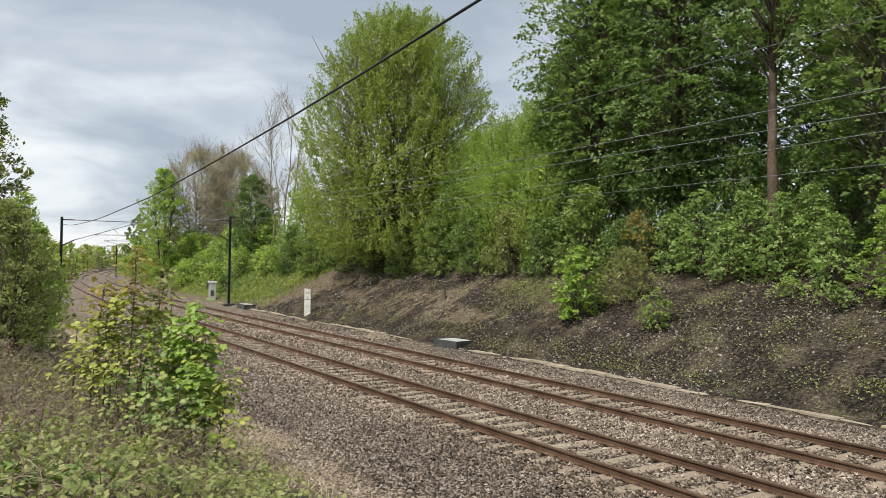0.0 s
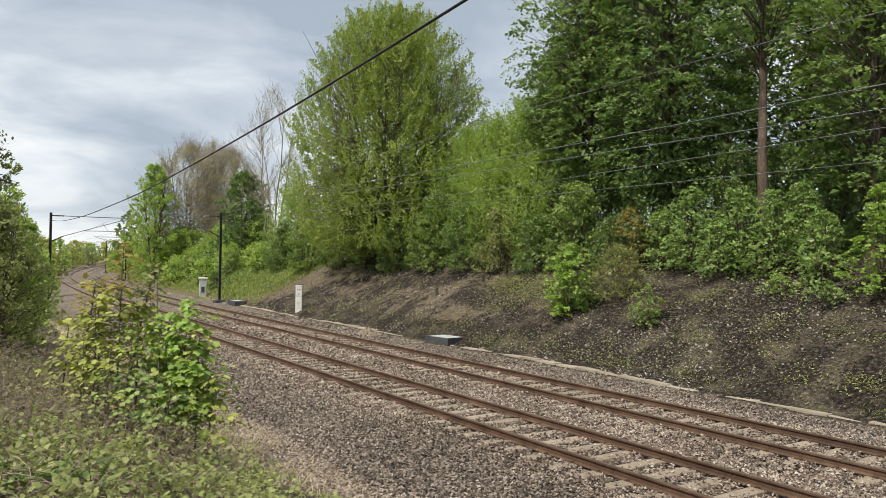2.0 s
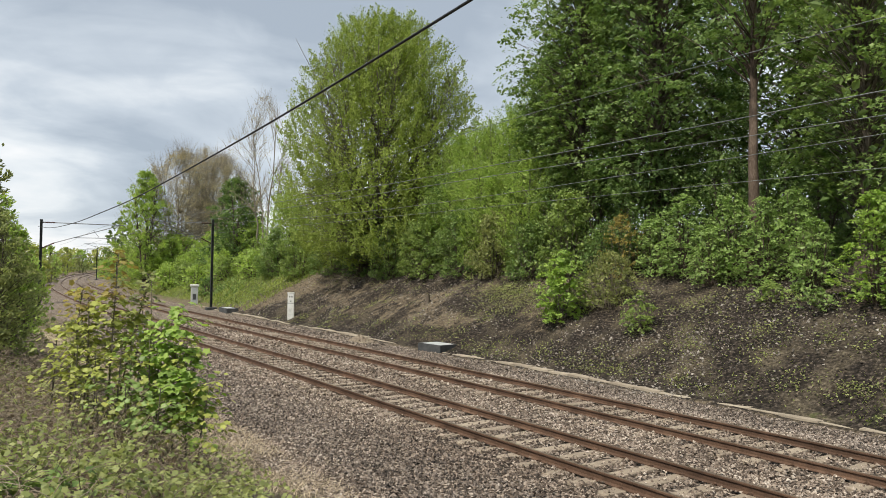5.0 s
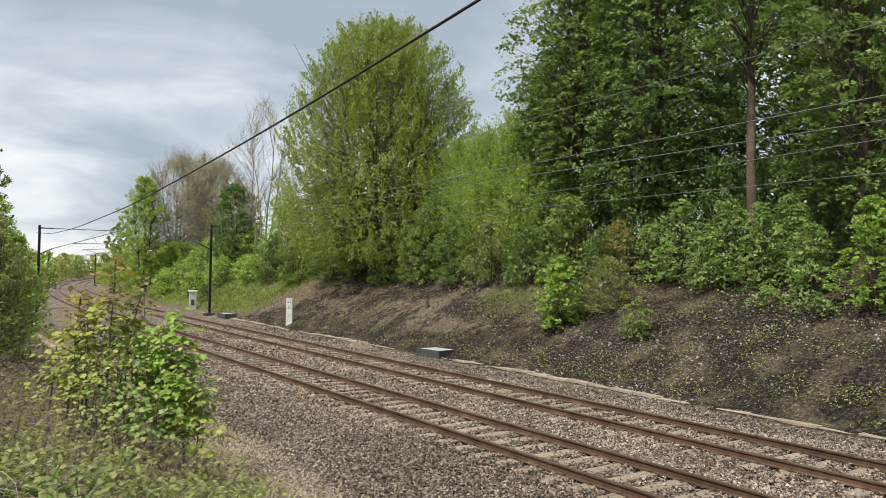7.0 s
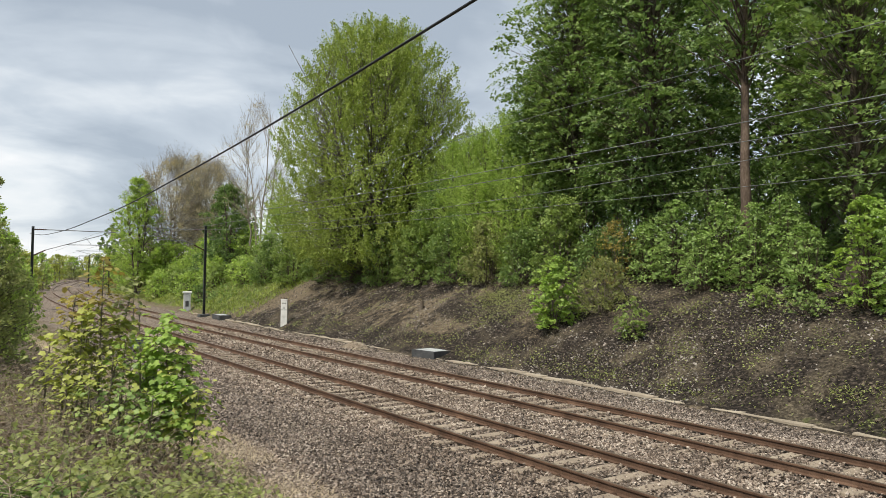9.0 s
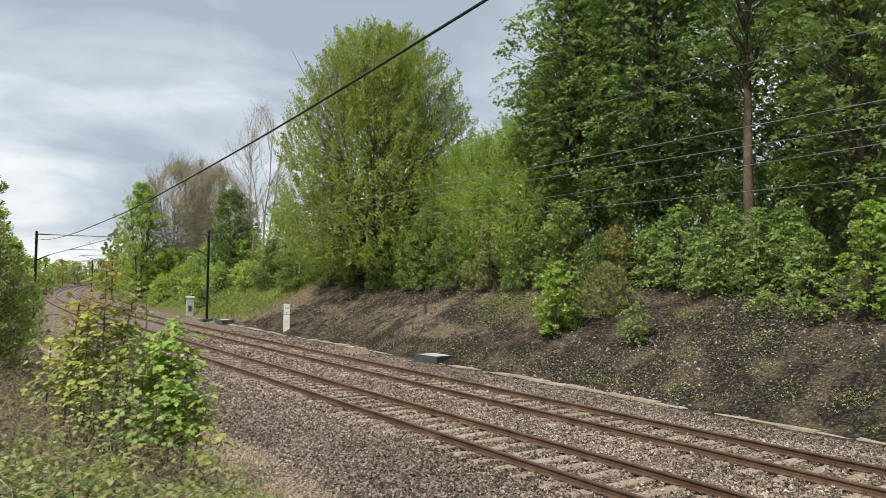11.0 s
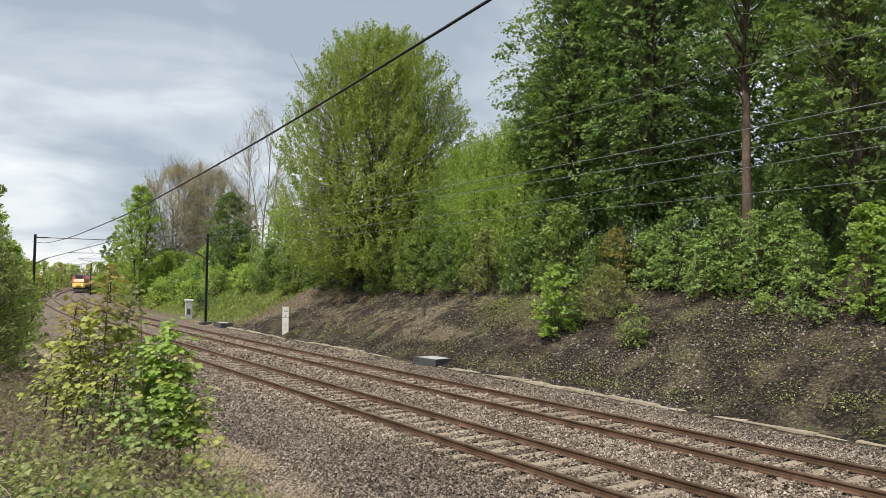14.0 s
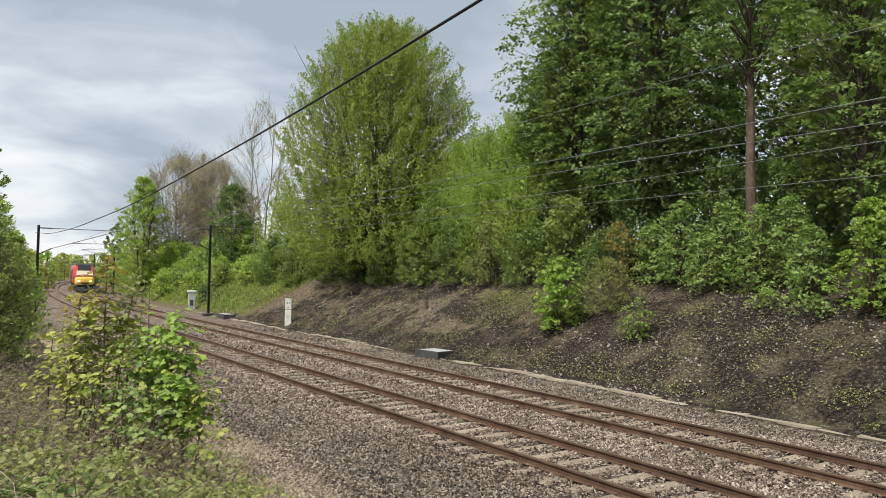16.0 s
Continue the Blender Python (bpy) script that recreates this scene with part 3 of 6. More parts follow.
def cabinet(x, y):
    z = float(gz(x, y))
    t = tagged(empty("trackside_cabinet", pose(x, y, z, 0, 0, -15)), "pale grey trackside cabinet with overhanging cap on the grass", "cabinet")
    part("body", boxed((-0.31, -0.24, -0.3), (0.31, 0.24, 1.62), 0.02), PALE_PAINT, t)
    part("cap", boxed((-0.40, -0.32, 1.62), (0.40, 0.32, 1.80), 0.04), PALE_PAINT, t)
    part("door", boxed((-0.26, -0.262, 0.1), (0.26, -0.243, 1.5), 0.006), COVER_GREY, t)
    # thin dark plate added for a grey blotch on the cabinet front
    part("vent", boxed((-0.14, -0.275, 0.45), (0.14, -0.262, 0.95), 0.004), CONCRETE_DARK, t, "dark grey blotch on the door")
    part("plinth", boxed((-0.36, -0.30, -0.3), (0.36, 0.30, 0.05), 0.02), CONCRETE_GREY, t)
    return t


cabinet(18.75, 67.6)


def trackside_box(x, y):
    z = float(gz(x, y))
    t = tagged(empty("trackside_box", pose(x, y, z, 0, 0, 4)), "small blue-grey steel box on two legs beside the track", "box")
    part("body", boxed((-0.2, -0.26, 0.18), (0.2, 0.26, 0.52), 0.02), BLUE_GREY, t)
    part("lid", boxed((-0.22, -0.28, 0.52), (0.22, 0.28, 0.56), 0.01), BLUE_GREY, t)
    for k in (-0.2, 0.2):
        part("leg", boxed((-0.03, k - 0.03, -0.15), (0.03, k + 0.03, 0.19)), STEEL_DARK, t)


trackside_box(7.35, 34.2)


def tree_stump(x, y):
    z = float(gz(x, y))
    t = tagged(empty("tree_stump", pose(x, y, z)), "short dark rotten tree stump on the soil bank", "stump")
    a = np.linspace(0, 1, 6)
    pts = np.stack([0.05 * a, 0.03 * np.sin(4 * a), -0.15 + 0.62 * a], 1)
    part("trunk", tube_mesh("trunk", [(pts, 0.15 - 0.06 * a), (lin((0, 0, 0.0), (0.3, -0.1, -0.1), 4), (0.06, 0.05, 0.04, 0.02)), (lin((0, 0, 0), (-0.22, -0.2, -0.12), 4), (0.06, 0.05, 0.04, 0.02))], BARK, 9), None, t)
    return t


tree_stump(21.5, 33.2)


def fallen_log(x, y, length, rz, tilt, r):
    z = float(gz(x, y)) + r * 0.7
    t = tagged(empty("fallen_log", pose(x, y, z, 0, tilt, rz)), "pale cut log lying on the grassy slope", "log", "cut logs on the slope")
    rnd = np.random.default_rng(int(x * 100))
    pts = lin((0, 0, 0), (length, 0, 0), 7) + rnd.normal(0, 0.03, (7, 3))
    part("wood", tube_mesh("wood", [(pts, np.linspace(r, r * 0.6, 7))], TWIG_PALE, 7), None, t)
    return t


for _x, _y, _l, _r, _t, _w in ((25.2, 70.4, 3.2, 60, -14, 0.14), (26.0, 71.6, 2.6, 35, -20, 0.11), (24.4, 70.9, 3.8, 78, -10, 0.10), (27.5, 73.5, 2.4, 120, 12, 0.12)):
    fallen_log(_x, _y, _l, _r, _t, _w)


def rubble_heap(x, y):
    rng = np.random.default_rng(8)
    n = 420
    r = 0.75 * np.sqrt(rng.random(n))
    a = rng.uniform(0, 6.28, n)
    px, py = x + r * np.cos(a) * 0.7, y + r * np.sin(a) * 1.3
    pz = gz(px, py) + 0.34 * (1 - r / 0.75) - 0.02
    tagged(new("rubble_heap", stones("rubble_heap", px, py, pz, rng.uniform(0.04, 0.09, n), CONCRETE, rng)), "low heap of pale rubble and sand beside the track", "rubble", kind="stuff")


rubble_heap(17.2, 32.6)


def paper_scrap(x, y):
    z = float(gz(x, y)) + 0.03
    bm = bmesh.new()
    bmesh.ops.create_grid(bm, x_segments=4, y_segments=3, size=0.12)
    rnd = random.Random(2)
    for v in bm.verts:
        v.co.z += rnd.uniform(-0.03, 0.05)
        v.co.y *= 0.6
    bmesh.ops.solidify(bm, geom=bm.faces[:], thickness=0.004)
    me = bpy.data.meshes.new("paper_scrap")
    bm.to_mesh(me)
    bm.free()
    me.materials.append(PALE_PAINT)
    ob = new("paper_scrap", me)
    ob.matrix_basis = pose(x, y, z, 12, -20, 30)
    return tagged(ob, "crumpled white paper scrap lying on the soil", "litter")


paper_scrap(21.3, 18.9)

# ---------------------------------------------------------------- overhead line
def mast(s, d, reach, top=7.0, z0=-0.3, hi=6.65, lo=5.0, label=""):
    """H-section mast with a cantilever that reaches over its track (reach is signed, towards the track)."""
    p = rail_point(s, d)
    t = tagged(empty("overhead_line_mast", pose(p.x, p.y, 0, 0, 0, -math.degrees(heading(s)))), label or "dark painted steel mast with overhead line bracket", "mast", "overhead line masts")
    k = 1 if reach > 0 else -1
    part("flange", boxed((-0.09, -0.085, z0 - 0.6), (-0.076, 0.085, top), 0.003), STEEL_DARK, t)
    part("flange", boxed((0.076, -0.085, z0 - 0.6), (0.09, 0.085, top), 0.003), STEEL_DARK, t)
    part("web", boxed((-0.075, -0.008, z0 - 0.6), (0.075, 0.008, top - 0.01)), STEEL_DARK, t)
    part("footing", boxed((-0.4, -0.4, z0 - 0.6), (0.4, 0.4, z0 + 0.02), 0.03), CONCRETE_DARK, t)
    tie = part("top_tube", tube_mesh("top_tube", [(lin((k * 0.9, 0, hi), (reach * 1.06, 0, hi)), (0.036, 0.036))], GALV), None, t)
    part("strut_tube", tube_mesh("strut_tube", [(lin((k * 0.9, 0, lo + 0.42), (reach, 0, hi - 0.04)), (0.032, 0.032))], GALV), None, t)
    for a, b in (((k * 0.09, 0, hi), (k * 0.9, 0, hi)), ((k * 0.09, 0, lo), (k * 0.9, 0, lo + 0.42))):
        q = lin(a, b, 13)
        part("insulator", tube_mesh("insulator", [(q, [0.03 + 0.03 * (i % 2) for i in range(13)])], PORCELAIN, 8), None, t)
    x1 = reach * 0.42
    zs = lo + 0.42 + (hi - lo - 0.46) * (abs(x1) - 0.9) / (abs(reach) - 0.9)
    part("registration_arm", tube_mesh("registration_arm", [(lin((x1, 0, zs - 0.02), (reach * 0.98, 0, zs + 0.03)), (0.03, 0.03)),
                                                          (lin((reach * 0.74, 0, zs), (reach * 0.66, 0, zs + 0.62)), (0.014, 0.014)),
                                                          (lin((reach * 0.95, 0, zs), (reach * 0.96, 0, zs - 0.38)), (0.018, 0.018))], GALV), None, t)
    return t


mast(60.0, 7.95, -4.15, 7.0, -0.2)
mast(117.0, 7.85, -4.1, 6.4, -0.2, 6.0, 4.6)
mast(167.0, 6.3, -2.5, 6.3, -0.2, 5.9, 4.7)
mast(63.0, -4.15, 5.5, 6.55, -0.3, 6.32, 4.35)
mast(190.0, -3.85, 3.9, 5.6, -0.3, 5.2, 4.0)
mast(232.0, -3.85, 3.9, 5.6, -0.3, 5.2, 4.0)


def wire(name, pts, r, mat, label, thing=None):
    p = np.array(pts, float)
    # smooth the run between its fixed points
    q = np.concatenate([[0], np.cumsum(np.linalg.norm(np.diff(p, axis=0), axis=1))])
    w = np.linspace(0, q[-1], max(24, len(p) * 8))
    sm = np.stack([np.interp(w, q, p[:, i]) for i in range(3)], 1)
    for _ in range(8):
        sm[1:-1] = 0.25 * sm[:-2] + 0.5 * sm[1:-1] + 0.25 * sm[2:]
    me = tube_mesh(name, [(sm, np.full(len(sm), r))], mat, 6)
    return tagged(new(name, me), label, "cable", "overhead wires")


def track_wire(d, heights, r, label):
    pts = [rail_point(s, d + st, z) for s, z, st in heights]
    return wire("overhead_wire", pts, r, WIRE, label)


# contact wires and the sagging catenaries above each track
track_wire(0.0, ((-30, 5.4, 0.1), (5, 5.36, 0), (15, 5.33, 0), (40, 5.36, 0.1), (63, 5.15, 0.2), (117, 4.7, 0.1), (190, 4.3, 0.2), (260, 4.3, 0)), 0.0065, "thin contact wire above the near track")
track_wire(0.0, ((-30, 6.4, 0.1), (5, 5.63, 0), (11, 5.55, 0), (22, 5.52, 0), (45, 5.9, 0.1), (63, 6.3, 0.2), (88, 5.5, 0.1), (117, 5.7, 0.2), (190, 5.1, 0)), 0.0075, "sagging catenary wire above the near track")
track_wire(SPACING, ((-30, 5.2, 0.1), (6.7, 5.21, 0), (14, 5.17, 0), (40, 5.2, 0), (60, 5.3, 0.1), (117, 4.9, 0.1), (167, 4.8, 0), (260, 4.6, 0)), 0.0065, "thin contact wire above the far track")
track_wire(SPACING, ((-30, 6.6, 0.1), (6.7, 5.80, 0), (17.5, 5.43, 0), (30, 5.48, 0), (44, 5.72, 0), (60, 6.7, 0.1), (85, 5.5, 0.1), (117, 5.95, 0.1), (167, 5.85, 0)), 0.0075, "sagging catenary wire above the far track")
wire("overhead_wire", ((13.6, -30, 8.0), (13.6, 6.7, 7.86), (13.6, 13, 7.84), (13.7, 28.4, 7.3), (15.5, 48, 7.0), (17.8, 60, 6.95)), 0.0075, WIRE, "earth wire running to the top of the far mast")
wire("power_cable", ((4.6, -16, 7.9), (5.0, 7.02, 6.44), (5.095, 12.33, 6.11), (5.193, 17.78, 5.87), (5.356, 26.95, 5.52), (5.611, 41.2, 5.37), (5.69, 47, 5.41), (5.75, 54, 5.5), (5.80, 63, 5.95)), 0.019, CABLE, "thick black insulated cable slung to the mast")


# ---------------------------------------------------------------- plants
KITE_P = np.array([[0, -0.5, 0], [0.33, -0.02, 0.07], [0, 0.55, -0.08], [-0.33, -0.02, 0.07]])
KITE_F = np.array([[0, 1, 2], [0, 2, 3]])
# a leaf with three points, for trees at a distance, and one with five, for what grows close by
LOBED_P = np.array([[0, -0.45, 0], [0.54, 0.10, 0.10], [0.17, 0.12, 0.02], [0, 0.60, -0.12], [-0.17, 0.12, 0.02], [-0.54, 0.10, 0.10]])
LOBED_F = np.array([[0, 1, 2], [0, 2, 4], [2, 3, 4], [0, 4, 5]])
MAPLE_P = np.array([[0, -0.40, 0], [0.36, -0.36, 0.03], [0.34, -0.06, 0.05], [0.54, 0.18, 0.0], [0.27, 0.27, 0.03], [0, 0.60, -0.12],
                    [-0.27, 0.27, 0.03], [-0.54, 0.18, 0.0], [-0.34, -0.06, 0.05], [-0.36, -0.36, 0.03]])
MAPLE_F = np.array([[0, 1, 2], [2, 3, 4], [4, 5, 6], [6, 7, 8], [8, 9, 0], [0, 2, 4], [0, 4, 6], [0, 6, 8]])


def unit(v):
    return v / (np.linalg.norm(v, axis=-1, keepdims=True) + 1e-9)


def leaf_arrays(c, size, rng, lobed=False, up=0.75, face=None, along=None, slim=1.0):
    """Leaves at the points c. Each is a small folded blade, facing mostly up, or as face and along tell."""
    n = len(c)
    P, F = (MAPLE_P, MAPLE_F) if lobed == "maple" else (LOBED_P, LOBED_F) if lobed else (KITE_P, KITE_F)
    if face is None:
        nr = rng.normal(0, 0.55, (n, 3)) + [0, 0, up]
    else:
        nr = face
    nr = unit(nr)
    if along is None:
        along = rng.normal(0, 1, (n, 3))
    b = unit(np.cross(along, nr))
    a = np.cross(nr, b)
    L = size * rng.uniform(0.6, 1.25, n)
    V = c[:, None, :] + L[:, None, None] * (slim * P[None, :, 0:1] * b[:, None] + P[None, :, 1:2] * a[:, None] + P[None, :, 2:3] * nr[:, None])
    k = len(P)
    return V.reshape(-1, 3), (F[None] + k * np.arange(n)[:, None, None]).reshape(-1, 3)


# how the leafy sprays of a plant lie: length, width, thickness, rise, reach outwards, tilt, unevenness, leaf breadth, droop
HABITS = {
    "clump": (0.62, 0.55, 0.30, 0.45, 0.7, 0.8, 0.50, 1.0, 0.10),
    "plate": (0.75, 0.55, 0.09, -0.10, 1.0, 0.55, 0.38, 1.0, 0.30),
    "upright": (0.95, 0.30, 0.26, 1.0, 0.50, 1.1, 0.55, 0.9, 0.0),
    "plume": (1.25, 0.20, 0.18, 0.85, 0.60, 1.0, 0.55, 0.55, 0.22),
}


def spray_leaves(T, n, s, habit, size, lobed, rng, lean, weights):
    """Leaves gathered in sprays at the branch tips T; each spray lies in a plane of its own."""
    ln, wd, th, rise, reach, tilt, jit, slim, droop = HABITS[habit]
    m = len(T)
    out = unit(np.stack([T[:, 0] - lean[0] * T[:, 2], T[:, 1] - lean[1] * T[:, 2], np.zeros(m)], 1))
    ax = unit(out * reach + [0, 0, rise] + rng.normal(0, 0.28, (m, 3)))
    nr = out * tilt + [0, 0, 1.0] + rng.normal(0, 0.22, (m, 3))
    nr = unit(nr - ax * (nr * ax).sum(1, keepdims=True))
    sd = np.cross(ax, nr)
    big = s * rng.uniform(0.65, 1.35, m)
    idx = rng.choice(m, n, p=weights)
    u = rng.uniform(-1, 1, n)
    v = rng.normal(0, 0.55, n) * (1.1 - 0.5 * np.abs(u))
    w = rng.normal(0, 0.7, n)
    k = big[idx][:, None]
    c = T[idx] + k * (ax[idx] * (ln * u)[:, None] + sd[idx] * (wd * v)[:, None] + nr[idx] * (th * w)[:, None])
    c[:, 2] -= droop * k[:, 0] * (np.clip(u, 0, 1) ** 2 + 0.5 * v * v)
    face = nr[idx] + rng.normal(0, jit, (n, 3))
    along = ax[idx] + rng.normal(0, 0.5, (n, 3)) + [0, 0, -0.2 if habit == "plate" else 0.0]
    keep = c[:, 2] > 0.05
    return leaf_arrays(c[keep], size, rng, lobed, face=face[keep], along=along[keep], slim=slim)


def bend(a, b, sag, n, rng, wob=0.06):
    t = np.linspace(0, 1, n)[:, None]
    L = np.linalg.norm(b - a)
    mid = (a + b) / 2 + np.array([0, 0, sag * L]) + rng.normal(0, wob * L, 3)
    return (1 - t) ** 2 * a + 2 * t * (1 - t) * mid + t * t * b


def plant(name, x, y, height, radius, seed, leaf, label, category="tree", lo=0.12, stems=1, trunk_r=0.2, tips=220, size=0.16, cover=3.0,
          bark=None, lobed=False, profile=(0.75, 0.7), lean=(0, 0), group="", bare=False, sink=0.15, lump=0.3, twig=0.012, fill=True, shell=0.33, fan=0.62, habit="clump", spray=0.0):
    """A tree or shrub: stems with limbs out to many tips, and leaves in clumps about the tips.
    lo: where the crown starts; profile: how the crown widens and closes over its height."""
    rng = np.random.default_rng(seed)
    base = Vector((x, y, float(gz(x, y)) - sink))
    ob = tagged(empty(name, base), label, category, group)
    H = height + sink
    ph = rng.uniform(0, 6.28, 6)

    def crown_r(h, a):
        p0, p1 = profile
        r = np.clip(np.sin(np.pi * np.clip(h, 0.0, 1.0) ** p0), 0, 1) ** p1
        w = 1 + lump * (0.5 * np.sin(2 * a + ph[0] + 5 * h) + 0.35 * np.sin(3 * a + ph[1] - 7 * h) + 0.3 * np.sin(5 * a + ph[2] + 11 * h))
        return radius * r * w
    h = rng.uniform(0.02, 0.985, tips)
    a = rng.uniform(0, 2 * np.pi, tips)
    rr = crown_r(h, a) * np.clip(rng.random(tips) ** shell, 0.1, 1)
    z = H * (lo + (1 - lo) * h)
    T = np.stack([rr * np.cos(a) + lean[0] * z, rr * np.sin(a) + lean[1] * z, z], 1)
    T[:, :2] += rng.normal(0, 0.03 * radius, (tips, 2))
    # stems
    limbs, ref = [[] for _ in range(stems)], []
    for i in range(stems):
        if stems == 1:
            end = np.array([lean[0] * H, lean[1] * H, H * 0.93])
            st = np.zeros(3)
        else:
            aa = 2 * np.pi * (i + rng.uniform(-0.3, 0.3)) / stems
            q = radius * rng.uniform(0.15, fan)
            st = np.array([math.cos(aa), math.sin(aa), 0]) * min(0.25, radius * 0.12)
            end = np.array([math.cos(aa) * q + lean[0] * H, math.sin(aa) * q + lean[1] * H, H * rng.uniform(0.72, 0.95)])
        wob = 1.0 if stems > 1 else 0.35
        p = bend(st, end, 0.08 if stems > 1 else 0.0, 12, rng, 0.025 * wob) + np.concatenate([np.zeros((1, 3)), np.cumsum(rng.normal(0, 0.006 * wob * H, (11, 3)) * [1, 1, 0], 0)])
        rad = trunk_r * (1 - np.linspace(0, 1, 12) ** 0.8 * 0.88)
        if stems == 1:
            rad[0] *= 1.5
        limbs[i].append((p, rad))
        u = np.linspace(0, 11, 56 if stems == 1 else 12)
        ref.append(np.stack([np.interp(u, np.arange(12), c) for c in (*p.T, rad)] + [np.full(len(u), i)], 1))
    ref = np.concatenate(ref)
    for tip in T:
        low = ref[ref[:, 2] < tip[2] * 0.86]
        if not len(low):
            low = ref[:2]
        dd = np.linalg.norm((low[:, :3] - tip) * [1, 1, 0.55], axis=1)
        j = low[np.argmin(dd + rng.random(len(dd)) * (1.6 if stems == 1 else 0.6))]
        paths = limbs[int(j[4])]
        r0 = min(j[3] * 0.5, twig * 2.4)
        p = bend(j[:3], tip, 0.10, 4, rng, 0.05)
        paths.append((p, np.linspace(r0, twig * 0.35, 4)))
        if bare:
            for _ in range(7):
                s0 = p[rng.integers(1, 4)]
                e0 = s0 + unit(tip - j[:3] + rng.normal(0, 0.5, 3) * np.linalg.norm(tip - j[:3])) * rng.uniform(0.5, 1.0) * radius * 0.3 + [0, 0, radius * 0.10]
                paths.append((bend(s0, e0, 0.05, 3, rng, 0.06), np.linspace(twig * 0.6, twig * 0.25, 3)))
    for paths in limbs:
        V, F = tube_arrays(paths[:1], 9 if stems == 1 else 5)
        if len(paths) > 1:
            V2, F2 = tube_arrays(paths[1:], 3)
            V, F = np.concatenate([V, V2]), np.concatenate([F, F2 + len(V)])
        part("trunk" if stems == 1 else "stem", mesh_np("stem", V, F, bark or BARK, True), None, ob)
    if cover > 0:
        n = int(cover * 1.6 * radius * H * (1 - lo) / (size * size * 0.33 * HABITS[habit][7]))
        s = spray or 0.10 * radius + 0.22
        V, F = spray_leaves(T, n, s, habit, size, lobed, rng, lean, rng.dirichlet(np.full(tips, 3.0)))
        if fill:
            # broader leaves deep inside close the crown
            k = int(n * 0.10)
            ci = T[rng.choice(tips, k)] * [0.6, 0.6, 0.92] + rng.normal(0, 1, (k, 3)) * s * 0.5
            ci = ci[ci[:, 2] > 0.2]
            V2, F2 = leaf_arrays(ci, size * 2.0, rng, False, 0.3)
            F = np.concatenate([F, F2 + len(V)])
            V = np.concatenate([V, V2])
        part("crown", mesh_np("crown", V, F, leaf), None, ob)
    return ob


def build_far_bank():
    plant("tree", 25.50, 45.50, 17.75, 7.20, 101, LEAF_FRESH, "tall rounded tree in fresh spring leaf with many upright limbs", trunk_r=0.11, twig=0.012, habit="upright", lump=0.05, fan=0.92, stems=24, tips=2600, profile=(0.60, 0.34), shell=0.34, spray=0.68, lo=0.03, bark=BARK_PALE, cover=4.4, size=0.14)
    plant("tree", 27.10, 73.14, 17.18, 4.20, 102, LEAF_BUD, "slender bare tree with pale grey twigs above the bank", lo=0.3, stems=4, trunk_r=0.13, tips=130, size=0.12, cover=0.1, fill=False, bark=TWIG_PALE, bare=True, twig=0.022, profile=(0.7, 0.8))
    plant("tree", 26.05, 100.69, 15.79, 6.96, 103, LEAF_BUD, "broad tree with brown bursting buds and bare twigs", lo=0.12, stems=7, trunk_r=0.16, fill=False, bark=TWIG_PALE, bare=True, twig=0.02, shell=0.42, tips=420, size=0.15, spray=1.1, lump=0.2, cover=0.95)
    plant("tree", 32.59, 105.06, 14.42, 6.17, 104, LEAF_BUD, "broad tree with brown bursting buds beside the ivy tree", lo=0.12, stems=6, trunk_r=0.16, fill=False, bark=TWIG_PALE, bare=True, twig=0.02, shell=0.42, tips=420, size=0.15, spray=1.1, lump=0.2, cover=0.95)
    plant("tree", 29.67, 102.80, 15.62, 3.14, 105, LEAF_BUD, "narrow upright tree with tan bursting buds between its neighbours", lo=0.12, stems=5, trunk_r=0.14, fill=False, bark=TWIG_PALE, bare=True, twig=0.013, shell=0.42, tips=420, size=0.15, spray=1.1, lump=0.2, cover=0.95)
    plant("tree", 20.94, 97.78, 14.90, 3.30, 106, LEAF_WILLOW, "fresh green tree at the edge of the brown trees", stems=5, trunk_r=0.14, size=0.2, cover=3.0, tips=320, spray=0.6, profile=(0.8, 0.6), lo=0.08)
    plant("tree", 25.97, 77.78, 9.62, 3.04, 107, LEAF_DARK, "dark ivy-clad tree on top of the bank", lo=0.02, stems=5, trunk_r=0.2, size=0.22, cover=4.5, shell=0.22, tips=300, spray=0.55)
    plant("tree", 28.00, 28.23, 16.92, 3.82, 108, LEAF_MID, "large dark green broadleaved tree with drooping leafy branches", lo=0.16, stems=1, trunk_r=0.28, profile=(0.8, 0.42), bark=BARK, habit="plate", spray=0.78, size=0.19, lobed=True, cover=3.3, tips=760, shell=0.24)
    plant("tree", 27.50, 22.99, 17.63, 3.41, 109, LEAF_DARK, "large dark green broadleaved tree over the shrubs", lo=0.16, stems=1, trunk_r=0.28, profile=(0.8, 0.42), bark=BARK, habit="plate", spray=0.78, size=0.19, lobed=True, cover=3.3, tips=760, shell=0.24)
    plant("tree", 26.50, 12.99, 15.50, 2.90, 110, LEAF_MID, "large green broadleaved tree on the bank top", lo=0.16, stems=1, trunk_r=0.28, profile=(0.8, 0.42), bark=BARK, habit="plate", spray=0.78, size=0.19, lobed=True, shell=0.28, tips=620, cover=2.8)
    plant("tree", 26.00, 17.07, 17.48, 3.40, 111, LEAF_DARK, "tall tree with one straight reddish-brown trunk, bare low down", stems=1, trunk_r=0.27, lump=0.6, profile=(0.62, 1.0), twig=0.02, bark=BARK_WARM, habit="plate", spray=0.78, size=0.19, lobed=True, lo=0.5, tips=120, cover=0.9, shell=0.5)
